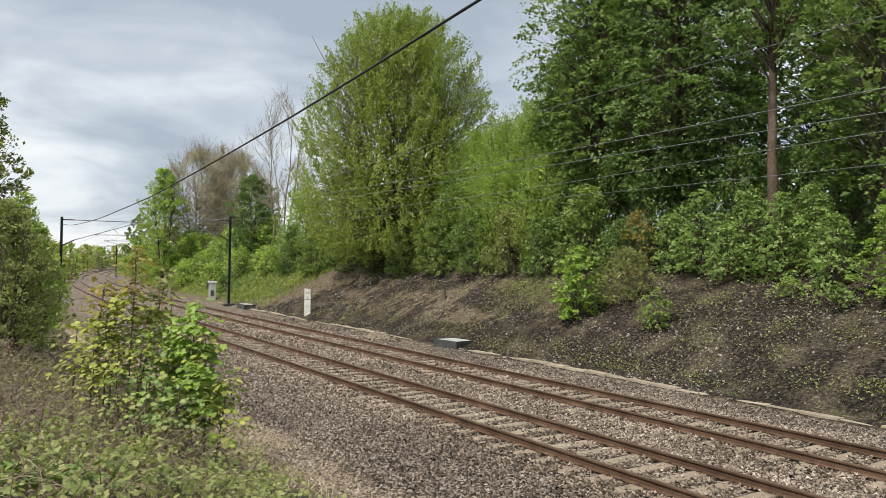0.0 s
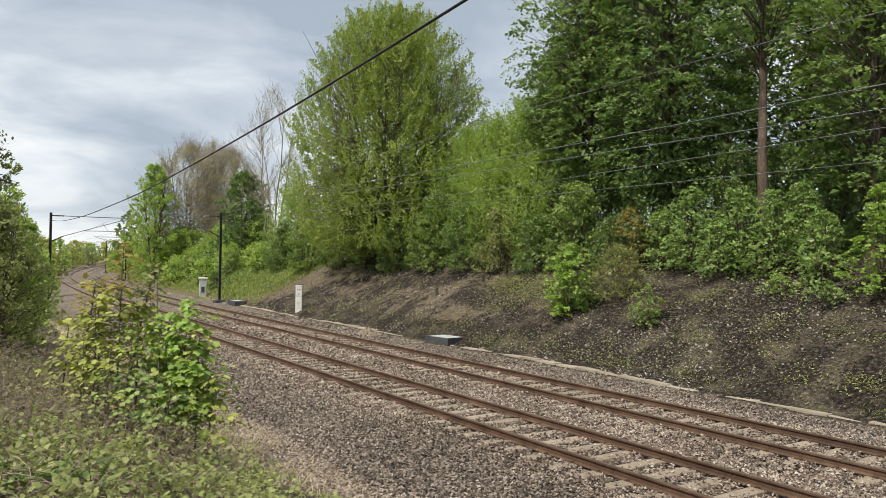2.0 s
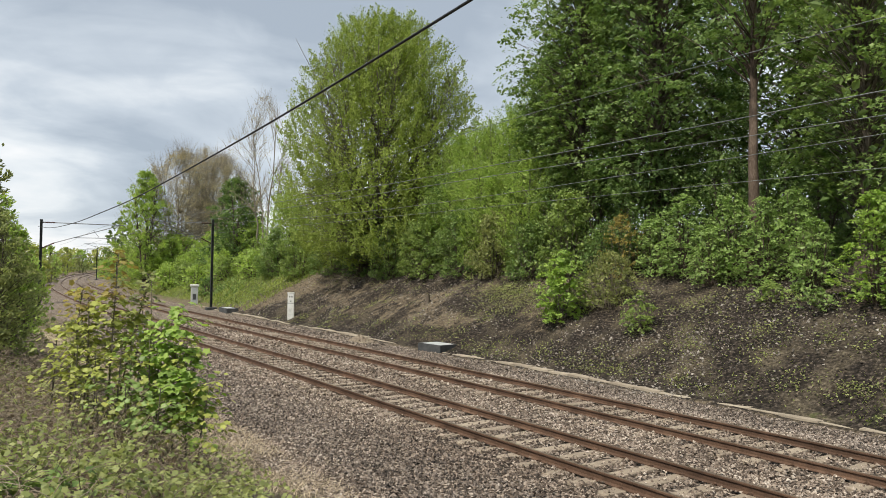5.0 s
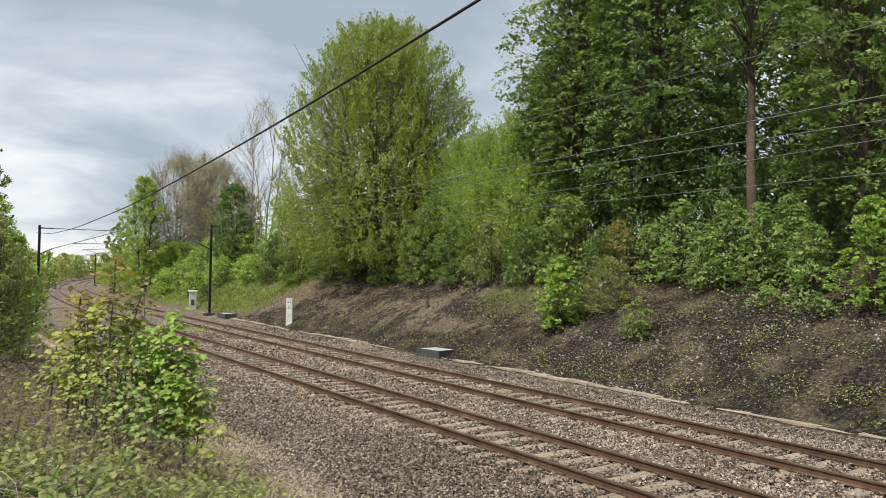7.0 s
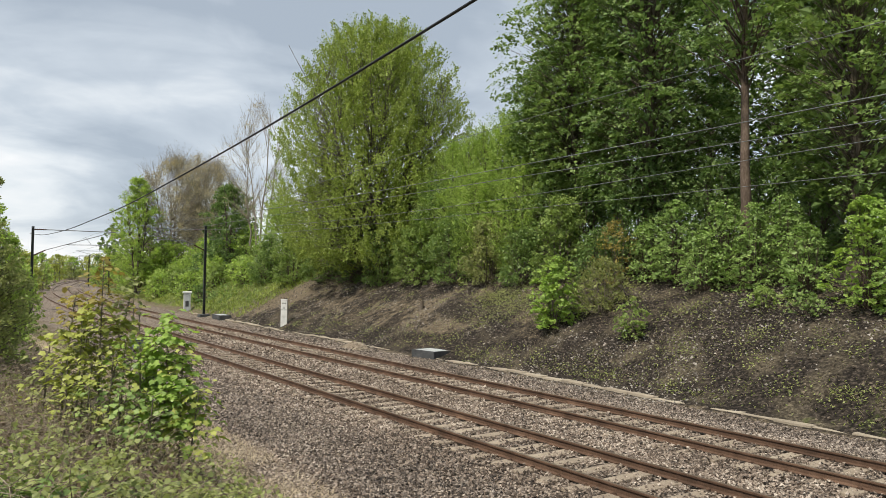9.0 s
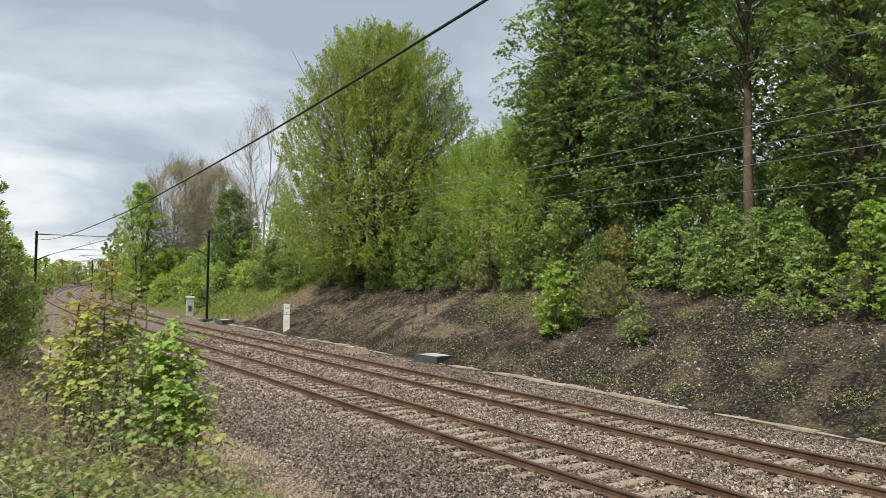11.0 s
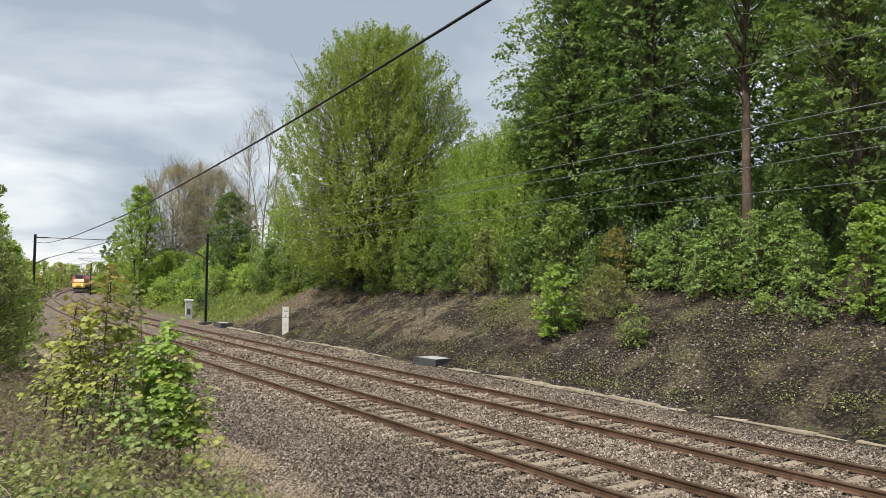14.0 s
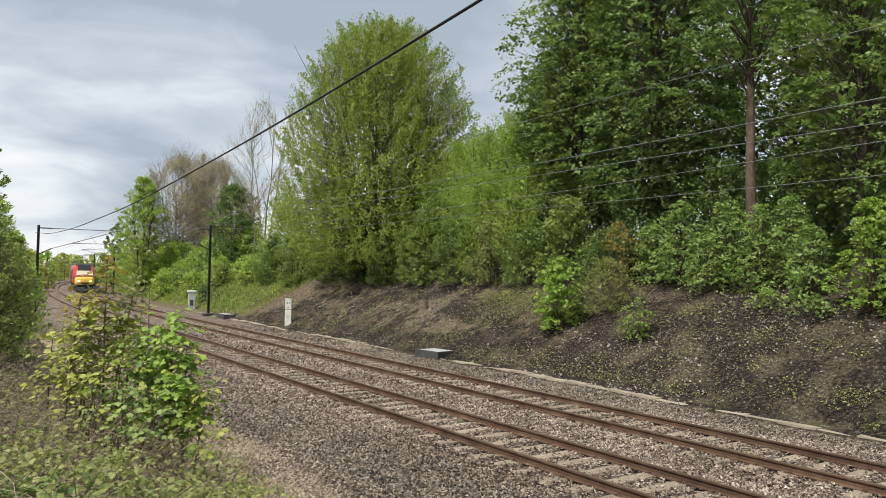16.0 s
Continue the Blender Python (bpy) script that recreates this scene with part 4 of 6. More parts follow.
    plant("tree", 36.00, 39.09, 14.19, 3.90, 112, LEAF_DARK, "dark broadleaved tree deeper in the wood on the bank", lo=0.02, stems=1, trunk_r=0.25, profile=(0.6, 0.5), bark=BARK, habit="plate", spray=0.95, shell=0.28, cover=2.3, tips=420, lobed=False, size=0.24)
    plant("tree", 37.00, 33.70, 18.88, 5.56, 113, LEAF_DARK, "dark broadleaved tree deeper in the wood on the bank", lo=0.02, stems=1, trunk_r=0.25, profile=(0.6, 0.5), bark=BARK, habit="plate", spray=0.95, shell=0.28, cover=2.3, tips=420, lobed=False, size=0.24)
    plant("tree", 36.00, 25.78, 17.43, 4.73, 114, LEAF_DARK, "dark broadleaved tree deeper in the wood on the bank", lo=0.02, stems=1, trunk_r=0.25, profile=(0.6, 0.5), bark=BARK, habit="plate", spray=0.95, shell=0.28, cover=2.3, tips=420, lobed=False, size=0.24)
    plant("tree", 34.00, 20.02, 16.50, 4.30, 115, LEAF_DARK, "dark broadleaved tree deeper in the wood on the bank", lo=0.02, stems=1, trunk_r=0.25, profile=(0.6, 0.5), bark=BARK, habit="plate", spray=0.95, shell=0.28, cover=2.3, tips=420, lobed=False, size=0.24)
    plant("tree", 34.00, 16.44, 16.00, 3.90, 116, LEAF_DARK, "dark broadleaved tree deeper in the wood on the bank", lo=0.02, stems=1, trunk_r=0.25, profile=(0.6, 0.5), bark=BARK, habit="plate", spray=0.95, shell=0.28, cover=2.3, tips=420, lobed=False, size=0.24)
    plant("tall_shrub", 27.50, 42.93, 6.39, 2.58, 117, LEAF_WILLOW, "tall leafy willow shrub in fresh green on the slope", category='shrub', lo=0.02, stems=6, trunk_r=0.06, profile=(0.55, 0.5), group='shrubs on the far bank', tips=420, habit="plume", spray=0.62, size=0.12, cover=2.2, lump=0.15, shell=0.25, twig=0.007)
    plant("tall_shrub", 27.00, 37.86, 8.02, 2.56, 118, LEAF_WILLOW, "tall leafy willow shrub in fresh green on the slope", category='shrub', lo=0.02, stems=6, trunk_r=0.06, profile=(0.55, 0.5), group='shrubs on the far bank', tips=420, habit="plume", spray=0.62, size=0.12, cover=2.2, lump=0.15, shell=0.25, twig=0.007)
    plant("tall_shrub", 26.60, 34.71, 8.31, 2.20, 119, LEAF_WILLOW, "tall leafy willow shrub in fresh green on the slope", category='shrub', lo=0.02, stems=6, trunk_r=0.06, profile=(0.55, 0.5), group='shrubs on the far bank', tips=420, habit="plume", spray=0.62, size=0.12, cover=2.2, lump=0.15, shell=0.25, twig=0.007)
    plant("tall_shrub", 27.00, 33.10, 8.89, 2.60, 120, LEAF_WILLOW, "tall leafy willow shrub in fresh green on the slope", category='shrub', lo=0.02, stems=6, trunk_r=0.06, profile=(0.55, 0.5), group='shrubs on the far bank', tips=420, habit="plume", spray=0.62, size=0.12, cover=2.2, lump=0.15, shell=0.25, twig=0.007)
    plant("tall_shrub", 27.50, 31.00, 9.03, 2.32, 121, LEAF_MID, "tall dense green shrub growing under the trees", category='shrub', lo=0.02, stems=6, trunk_r=0.06, profile=(0.55, 0.5), group='shrubs on the far bank', tips=260, habit="clump", spray=0.5, size=0.14, cover=2.4, lump=0.15, shell=0.25, twig=0.007)
    plant("tall_shrub", 25.80, 37.99, 5.89, 2.04, 122, LEAF_MID, "tall dense green shrub growing under the trees", category='shrub', lo=0.02, stems=6, trunk_r=0.06, profile=(0.55, 0.5), group='shrubs on the far bank', tips=260, habit="clump", spray=0.5, size=0.14, cover=2.4, lump=0.15, shell=0.25, twig=0.007)
    plant("tall_shrub", 25.60, 32.89, 5.74, 2.04, 123, LEAF_WILLOW, "tall leafy willow shrub in fresh green on the slope", category='shrub', lo=0.02, stems=6, trunk_r=0.06, profile=(0.55, 0.5), group='shrubs on the far bank', tips=420, habit="plume", spray=0.62, size=0.12, cover=2.2, lump=0.15, shell=0.25, twig=0.007)
    plant("tall_shrub", 25.80, 29.98, 6.04, 1.92, 124, LEAF_WILLOW, "tall leafy willow shrub in fresh green on the slope", category='shrub', lo=0.02, stems=6, trunk_r=0.06, profile=(0.55, 0.5), group='shrubs on the far bank', tips=420, habit="plume", spray=0.62, size=0.12, cover=2.2, lump=0.15, shell=0.25, twig=0.007)
    plant("tall_shrub", 26.00, 43.84, 5.07, 2.11, 125, LEAF_MID, "tall dense green shrub growing under the trees", category='shrub', lo=0.02, stems=6, trunk_r=0.06, profile=(0.55, 0.5), group='shrubs on the far bank', tips=260, habit="clump", spray=0.5, size=0.14, cover=2.4, lump=0.15, shell=0.25, twig=0.007)
    plant("tall_shrub", 26.00, 27.81, 5.11, 1.72, 126, LEAF_MID, "tall dense green shrub growing under the trees", category='shrub', lo=0.02, stems=6, trunk_r=0.06, profile=(0.55, 0.5), group='shrubs on the far bank', tips=260, habit="clump", spray=0.5, size=0.14, cover=2.4, lump=0.15, shell=0.25, twig=0.007)
    plant("tall_shrub", 27.50, 59.53, 7.23, 2.99, 127, LEAF_MID, "tall dense green shrub growing under the trees", category='shrub', lo=0.02, stems=6, trunk_r=0.06, profile=(0.55, 0.5), group='shrubs on the far bank', tips=260, habit="clump", spray=0.5, size=0.14, cover=2.4, lump=0.15, shell=0.25, twig=0.007)
    plant("tall_shrub", 28.00, 52.08, 5.47, 2.71, 128, LEAF_MID, "tall dense green shrub growing under the trees", category='shrub', lo=0.02, stems=6, trunk_r=0.06, profile=(0.55, 0.5), group='shrubs on the far bank', tips=260, habit="clump", spray=0.5, size=0.14, cover=2.4, lump=0.15, shell=0.25, twig=0.007)
    plant("tall_shrub", 27.00, 26.44, 4.74, 1.69, 129, LEAF_DARK, "tall dense green shrub growing under the trees", category='shrub', lo=0.02, stems=6, trunk_r=0.06, profile=(0.55, 0.5), group='shrubs on the far bank', tips=260, habit="clump", spray=0.5, size=0.14, cover=2.4, lump=0.15, shell=0.25, twig=0.007)
    plant("tall_shrub", 26.50, 23.12, 4.24, 1.55, 130, LEAF_DARK, "tall dense green shrub growing under the trees", category='shrub', lo=0.02, stems=6, trunk_r=0.06, profile=(0.55, 0.5), group='shrubs on the far bank', tips=260, habit="clump", spray=0.5, size=0.14, cover=2.4, lump=0.15, shell=0.25, twig=0.007)
    plant("tall_shrub", 27.00, 66.06, 6.94, 2.37, 131, LEAF_WILLOW, "tall leafy willow shrub in fresh green on the slope", category='shrub', lo=0.02, stems=6, trunk_r=0.06, profile=(0.55, 0.5), group='shrubs on the far bank', tips=420, habit="plume", spray=0.62, size=0.12, cover=2.2, lump=0.15, shell=0.25, twig=0.007)
    plant("tall_shrub", 27.50, 21.57, 4.81, 1.52, 132, LEAF_DARK, "tall dense green shrub growing under the trees", category='shrub', lo=0.02, stems=6, trunk_r=0.06, profile=(0.55, 0.5), group='shrubs on the far bank', tips=260, habit="clump", spray=0.5, size=0.14, cover=2.4, lump=0.15, shell=0.25, twig=0.007)
    plant("tall_shrub", 28.00, 19.63, 4.64, 1.46, 133, LEAF_DARK, "tall dense green shrub growing under the trees", category='shrub', lo=0.02, stems=6, trunk_r=0.06, profile=(0.55, 0.5), group='shrubs on the far bank', tips=260, habit="clump", spray=0.5, size=0.14, cover=2.4, lump=0.15, shell=0.25, twig=0.007)
    plant("tall_shrub", 28.00, 17.31, 4.27, 1.41, 134, LEAF_DARK, "tall dense green shrub growing under the trees", category='shrub', lo=0.02, stems=6, trunk_r=0.06, profile=(0.55, 0.5), group='shrubs on the far bank', tips=260, habit="clump", spray=0.5, size=0.14, cover=2.4, lump=0.15, shell=0.25, twig=0.007)
    plant("tall_shrub", 27.50, 14.99, 4.35, 1.31, 135, LEAF_DARK, "tall dense green shrub growing under the trees", category='shrub', lo=0.02, stems=6, trunk_r=0.06, profile=(0.55, 0.5), group='shrubs on the far bank', tips=260, habit="clump", spray=0.5, size=0.14, cover=2.4, lump=0.15, shell=0.25, twig=0.007)
    plant("shrub", 24.00, 61.29, 4.09, 1.58, 136, LEAF_MID, "dense green hawthorn shrub at the foot of the trees", category='shrub', lo=0.0, stems=7, trunk_r=0.035, profile=(0.5, 0.5), group='shrubs on the far bank', twig=0.008, tips=200, spray=0.36, size=0.12, cover=2.4, shell=0.25, lobed=True)
    plant("shrub", 24.00, 56.32, 4.46, 1.94, 137, LEAF_SPRING, "dense fresh green hawthorn shrub at the tree foot", category='shrub', lo=0.0, stems=7, trunk_r=0.035, profile=(0.5, 0.5), group='shrubs on the far bank', twig=0.008, tips=200, spray=0.36, size=0.12, cover=2.4, shell=0.25, lobed=True)
    plant("shrub", 24.20, 50.87, 4.40, 1.97, 138, LEAF_MID, "dense green hawthorn shrub at the foot of the trees", category='shrub', lo=0.0, stems=7, trunk_r=0.035, profile=(0.5, 0.5), group='shrubs on the far bank', twig=0.008, tips=200, spray=0.36, size=0.12, cover=2.4, shell=0.25, lobed=True)
    plant("shrub", 24.40, 46.40, 4.32, 1.76, 139, LEAF_DARK, "dark green elder shrub at the foot of the trees", category='shrub', lo=0.0, stems=7, trunk_r=0.035, profile=(0.5, 0.5), group='shrubs on the far bank', twig=0.008, tips=200, spray=0.36, size=0.12, cover=2.4, shell=0.25, lobed=True)
    plant("shrub", 24.40, 42.09, 3.70, 1.71, 140, LEAF_MID, "dense green hawthorn shrub at the foot of the trees", category='shrub', lo=0.0, stems=7, trunk_r=0.035, profile=(0.5, 0.5), group='shrubs on the far bank', twig=0.008, tips=200, spray=0.36, size=0.12, cover=2.4, shell=0.25, lobed=True)
    plant("shrub", 24.40, 38.09, 3.85, 1.66, 141, LEAF_SPRING, "dense fresh green hawthorn shrub at the tree foot", category='shrub', lo=0.0, stems=7, trunk_r=0.035, profile=(0.5, 0.5), group='shrubs on the far bank', twig=0.008, tips=200, spray=0.36, size=0.12, cover=2.4, shell=0.25, lobed=True)
    plant("shrub", 24.40, 34.38, 4.03, 1.61, 142, LEAF_MID, "dense green hawthorn shrub at the foot of the trees", category='shrub', lo=0.0, stems=7, trunk_r=0.035, profile=(0.5, 0.5), group='shrubs on the far bank', twig=0.008, tips=200, spray=0.36, size=0.12, cover=2.4, shell=0.25, lobed=True)
    plant("shrub", 24.50, 31.23, 3.56, 1.51, 143, LEAF_OLIVE, "dull olive green shrub at the foot of the trees", category='shrub', lo=0.0, stems=7, trunk_r=0.035, profile=(0.5, 0.5), group='shrubs on the far bank', twig=0.008, tips=200, spray=0.36, size=0.12, cover=2.4, shell=0.25, lobed=True)
    plant("shrub", 24.60, 28.58, 2.88, 1.32, 144, LEAF_MID, "dense green hawthorn shrub at the foot of the trees", category='shrub', lo=0.0, stems=7, trunk_r=0.035, profile=(0.5, 0.5), group='shrubs on the far bank', twig=0.008, tips=200, spray=0.36, size=0.12, cover=2.4, shell=0.25, lobed=True)
    plant("shrub", 24.80, 25.91, 4.17, 1.57, 145, LEAF_SPRING, "dense fresh green hawthorn shrub at the tree foot", category='shrub', lo=0.0, stems=7, trunk_r=0.035, profile=(0.5, 0.5), group='shrubs on the far bank', twig=0.008, tips=200, spray=0.36, size=0.12, cover=2.4, shell=0.25, lobed=True)
    plant("shrub", 25.00, 23.78, 2.38, 1.13, 146, LEAF_DARK, "dark green elder shrub at the foot of the trees", category='shrub', lo=0.0, stems=7, trunk_r=0.035, profile=(0.5, 0.5), group='shrubs on the far bank', twig=0.008, tips=200, spray=0.36, size=0.12, cover=2.4, shell=0.25, lobed=True)
    plant("sycamore_shrub", 25.40, 21.18, 2.55, 0.97, 147, LEAF_SYCAMORE, "bushy young sycamore with broad green leaves on the bank", category='shrub', lo=0.0, stems=8, trunk_r=0.03, profile=(0.5, 0.5), group='young sycamores on the bank', lobed=True, twig=0.008, bark=BARK_WARM, tips=190, habit="plate", spray=0.3, size=0.098, cover=2.0, shell=0.25, lump=0.3)
    plant("sycamore_shrub", 25.10, 19.55, 3.43, 1.06, 148, LEAF_SYCAMORE, "bushy young sycamore with broad green leaves on the bank", category='shrub', lo=0.0, stems=8, trunk_r=0.03, profile=(0.5, 0.5), group='young sycamores on the bank', lobed=True, twig=0.008, bark=BARK_WARM, tips=190, habit="plate", spray=0.3, size=0.098, cover=2.0, shell=0.25, lump=0.3)
    plant("sycamore_shrub", 24.50, 17.79, 2.33, 0.87, 149, LEAF_SYCAMORE, "bushy young sycamore with broad green leaves on the bank", category='shrub', lo=0.0, stems=8, trunk_r=0.03, profile=(0.5, 0.5), group='young sycamores on the bank', lobed=True, twig=0.008, bark=BARK_WARM, tips=190, habit="plate", spray=0.3, size=0.098, cover=2.0, shell=0.25, lump=0.3)
    plant("sycamore_shrub", 25.20, 17.35, 3.42, 1.00, 150, LEAF_SYCAMORE, "bushy young sycamore with broad green leaves on the bank", category='shrub', lo=0.0, stems=8, trunk_r=0.03, profile=(0.5, 0.5), group='young sycamores on the bank', lobed=True, twig=0.008, bark=BARK_WARM, tips=190, habit="plate", spray=0.3, size=0.098, cover=2.0, shell=0.25, lump=0.3)
    plant("sycamore_shrub", 24.80, 15.77, 3.25, 0.94, 151, LEAF_SYCAMORE, "bushy young sycamore with broad green leaves on the bank", category='shrub', lo=0.0, stems=8, trunk_r=0.03, profile=(0.5, 0.5), group='young sycamores on the bank', lobed=True, twig=0.008, bark=BARK_WARM, tips=190, habit="plate", spray=0.3, size=0.098, cover=2.0, shell=0.25, lump=0.3)
    plant("sycamore_shrub", 25.30, 14.90, 3.25, 0.88, 152, LEAF_SYCAMORE, "bushy young sycamore with broad green leaves on the bank", category='shrub', lo=0.0, stems=8, trunk_r=0.03, profile=(0.5, 0.5), group='young sycamores on the bank', lobed=True, twig=0.008, bark=BARK_WARM, tips=190, habit="plate", spray=0.3, size=0.098, cover=2.0, shell=0.25, lump=0.3)
    plant("sycamore_shrub", 24.40, 13.68, 2.53, 0.83, 153, LEAF_SYCAMORE, "bushy young sycamore with broad green leaves on the bank", category='shrub', lo=0.0, stems=8, trunk_r=0.03, profile=(0.5, 0.5), group='young sycamores on the bank', lobed=True, twig=0.008, bark=BARK_WARM, tips=190, habit="plate", spray=0.3, size=0.098, cover=2.0, shell=0.25, lump=0.3)
    plant("sycamore_shrub", 24.00, 11.35, 3.50, 1.15, 154, LEAF_BRIGHT, "bushy young sycamore with broad green leaves on the bank", category='shrub', lo=0.0, stems=8, trunk_r=0.03, profile=(0.5, 0.5), group='young sycamores on the bank', lobed=True, twig=0.008, bark=BARK_WARM, habit="plate", spray=0.3, size=0.098, shell=0.25, lump=0.3, tips=260, cover=2.6)
    plant("sycamore_shrub", 23.70, 10.10, 3.40, 1.00, 155, LEAF_SYCAMORE, "bushy young sycamore with broad green leaves on the bank", category='shrub', lo=0.0, stems=8, trunk_r=0.03, profile=(0.5, 0.5), group='young sycamores on the bank', lobed=True, twig=0.008, bark=BARK_WARM, habit="plate", spray=0.3, size=0.098, cover=2.0, shell=0.25, lump=0.3, tips=220)
    plant("shrub", 22.60, 21.19, 2.15, 1.35, 156, LEAF_OLIVE, "thin olive shrub with many bare brown stems", category='shrub', lo=0.0, stems=12, trunk_r=0.018, profile=(0.5, 0.5), bark=TWIG_PALE, twig=0.008, cover=2.0, tips=240, spray=0.24, size=0.085)
    plant("shrub", 24.60, 22.41, 2.85, 0.99, 157, LEAF_RED, "sparse shrub with reddish young leaves before dark trees", category='shrub', lo=0.1, stems=6, trunk_r=0.02, tips=60, size=0.10, cover=0.7, twig=0.007)
    plant("bush", 21.00, 22.33, 2.94, 1.02, 158, LEAF_BRIGHT, "bright fresh green maple bush alone on the soil bank", category='shrub', lo=0.0, stems=7, trunk_r=0.02, profile=(0.66, 0.45), lobed=True, twig=0.006, sink=0.05, tips=170, habit="plate", lump=0.2, cover=3.4, size=0.14, spray=0.28)
    plant("bush", 21.00, 18.32, 1.48, 0.70, 159, LEAF_SPRING, "small yellow-green sapling bush on the soil bank", category='shrub', lo=0.05, stems=5, trunk_r=0.012, lobed=True, twig=0.005, sink=0.05, tips=60, habit="plate", spray=0.22, size=0.10, cover=1.6)
    plant("bush", 23.40, 14.57, 0.68, 0.88, 160, LEAF_SPRING, "low spreading bramble bush at the edge of the soil", category='shrub', lo=0.0, stems=7, trunk_r=0.012, lobed=True, twig=0.005, sink=0.05, tips=60, habit="plate", spray=0.22, size=0.10, cover=1.6)
    plant("bush", 23.20, 12.92, 0.70, 0.72, 161, LEAF_MID, "low spreading bramble bush below the young sycamores", category='shrub', lo=0.0, stems=7, trunk_r=0.012, lobed=True, twig=0.005, sink=0.05, tips=60, habit="plate", spray=0.22, size=0.10, cover=1.6)
    # shrubs further along: the paler leaf colour carries some distance haze
    plant("shrub", 24.33, 109.32, 6.87, 3.70, 162, LEAF_WILLOW, "leafy green shrub on the grassy slope further along", category='shrub', lo=0.0, stems=5, trunk_r=0.06, size=0.26, profile=(0.5, 0.5), group='shrubs further along the line', twig=0.015, tips=150, spray=0.6, cover=2.6)
    plant("shrub", 24.91, 96.85, 4.97, 3.34, 163, LEAF_WILLOW, "leafy green shrub on the grassy slope further along", category='shrub', lo=0.0, stems=5, trunk_r=0.06, size=0.26, profile=(0.5, 0.5), group='shrubs further along the line', twig=0.015, tips=150, spray=0.6, cover=2.6)
    plant("shrub", 25.13, 125.51, 6.62, 2.56, 164, LEAF_WILLOW, "leafy green shrub on the grassy slope further along", category='shrub', lo=0.0, stems=5, trunk_r=0.06, size=0.26, profile=(0.5, 0.5), group='shrubs further along the line', twig=0.015, tips=150, spray=0.6, cover=2.6)
    plant("shrub", 24.76, 84.44, 2.80, 1.42, 165, LEAF_DARK, "leafy green shrub on the grassy slope further along", category='shrub', lo=0.0, stems=5, trunk_r=0.06, size=0.26, profile=(0.5, 0.5), group='shrubs further along the line', twig=0.015, tips=150, spray=0.6, cover=2.6)
    plant("shrub", 26.18, 81.92, 3.15, 2.42, 166, LEAF_WILLOW, "leafy green shrub on the grassy slope further along", category='shrub', lo=0.0, stems=5, trunk_r=0.06, size=0.26, profile=(0.5, 0.5), group='shrubs further along the line', twig=0.015, tips=150, spray=0.6, cover=2.6)
    plant("shrub", 27.09, 75.28, 4.47, 2.03, 167, LEAF_WILLOW, "leafy green shrub on the grassy slope further along", category='shrub', lo=0.0, stems=5, trunk_r=0.06, size=0.26, profile=(0.5, 0.5), group='shrubs further along the line', twig=0.015, tips=150, spray=0.6, cover=2.6)
    plant("shrub", 26.54, 147.63, 4.25, 2.33, 168, LEAF_WILLOW, "leafy green shrub on the grassy slope further along", category='shrub', lo=0.0, stems=5, trunk_r=0.06, size=0.26, profile=(0.5, 0.5), group='shrubs further along the line', twig=0.015, tips=150, spray=0.6, cover=2.6)
    plant("shrub", 30.60, 182.45, 4.23, 2.08, 169, LEAF_WILLOW, "leafy green shrub on the grassy slope further along", category='shrub', lo=0.0, stems=5, trunk_r=0.06, size=0.26, profile=(0.5, 0.5), group='shrubs further along the line', twig=0.015, tips=150, spray=0.6, cover=2.6)
    plant("shrub", 22.91, 97.34, 3.63, 2.89, 170, LEAF_WILLOW, "leafy green shrub on the grassy slope further along", category='shrub', lo=0.0, stems=5, trunk_r=0.06, size=0.26, profile=(0.5, 0.5), group='shrubs further along the line', twig=0.015, tips=150, spray=0.6, cover=2.6)
    plant("shrub", 24.46, 88.69, 2.55, 2.29, 171, LEAF_WILLOW, "leafy green shrub on the grassy slope further along", category='shrub', lo=0.0, stems=5, trunk_r=0.06, size=0.26, profile=(0.5, 0.5), group='shrubs further along the line', twig=0.015, tips=150, spray=0.6, cover=2.6)
    plant("shrub", 23.94, 115.55, 4.03, 2.87, 172, LEAF_WILLOW, "leafy green shrub on the grassy slope further along", category='shrub', lo=0.0, stems=5, trunk_r=0.06, size=0.26, profile=(0.5, 0.5), group='shrubs further along the line', twig=0.015, tips=150, spray=0.6, cover=2.6)
    plant("shrub", 26.32, 79.77, 4.00, 2.24, 173, LEAF_WILLOW, "leafy green shrub on the grassy slope further along", category='shrub', lo=0.0, stems=5, trunk_r=0.06, size=0.26, profile=(0.5, 0.5), group='shrubs further along the line', twig=0.015, tips=150, spray=0.6, cover=2.6)
    plant("shrub", 27.50, 90.93, 3.89, 2.80, 174, LEAF_WILLOW, "leafy green shrub on the grassy slope further along", category='shrub', lo=0.0, stems=5, trunk_r=0.06, size=0.26, profile=(0.5, 0.5), group='shrubs further along the line', twig=0.015, tips=150, spray=0.6, cover=2.6)
    plant("shrub", 26.67, 71.17, 2.36, 1.59, 175, LEAF_SPRING, "leafy green shrub on the grassy slope further along", category='shrub', lo=0.0, stems=5, trunk_r=0.06, size=0.26, profile=(0.5, 0.5), group='shrubs further along the line', twig=0.015, tips=150, spray=0.6, cover=2.6)
    plant("shrub", 22.63, 93.29, 2.07, 1.81, 176, LEAF_WILLOW, "leafy green shrub on the grassy slope further along", category='shrub', lo=0.0, stems=5, trunk_r=0.06, size=0.26, profile=(0.5, 0.5), group='shrubs further along the line', twig=0.015, tips=150, spray=0.6, cover=2.6)
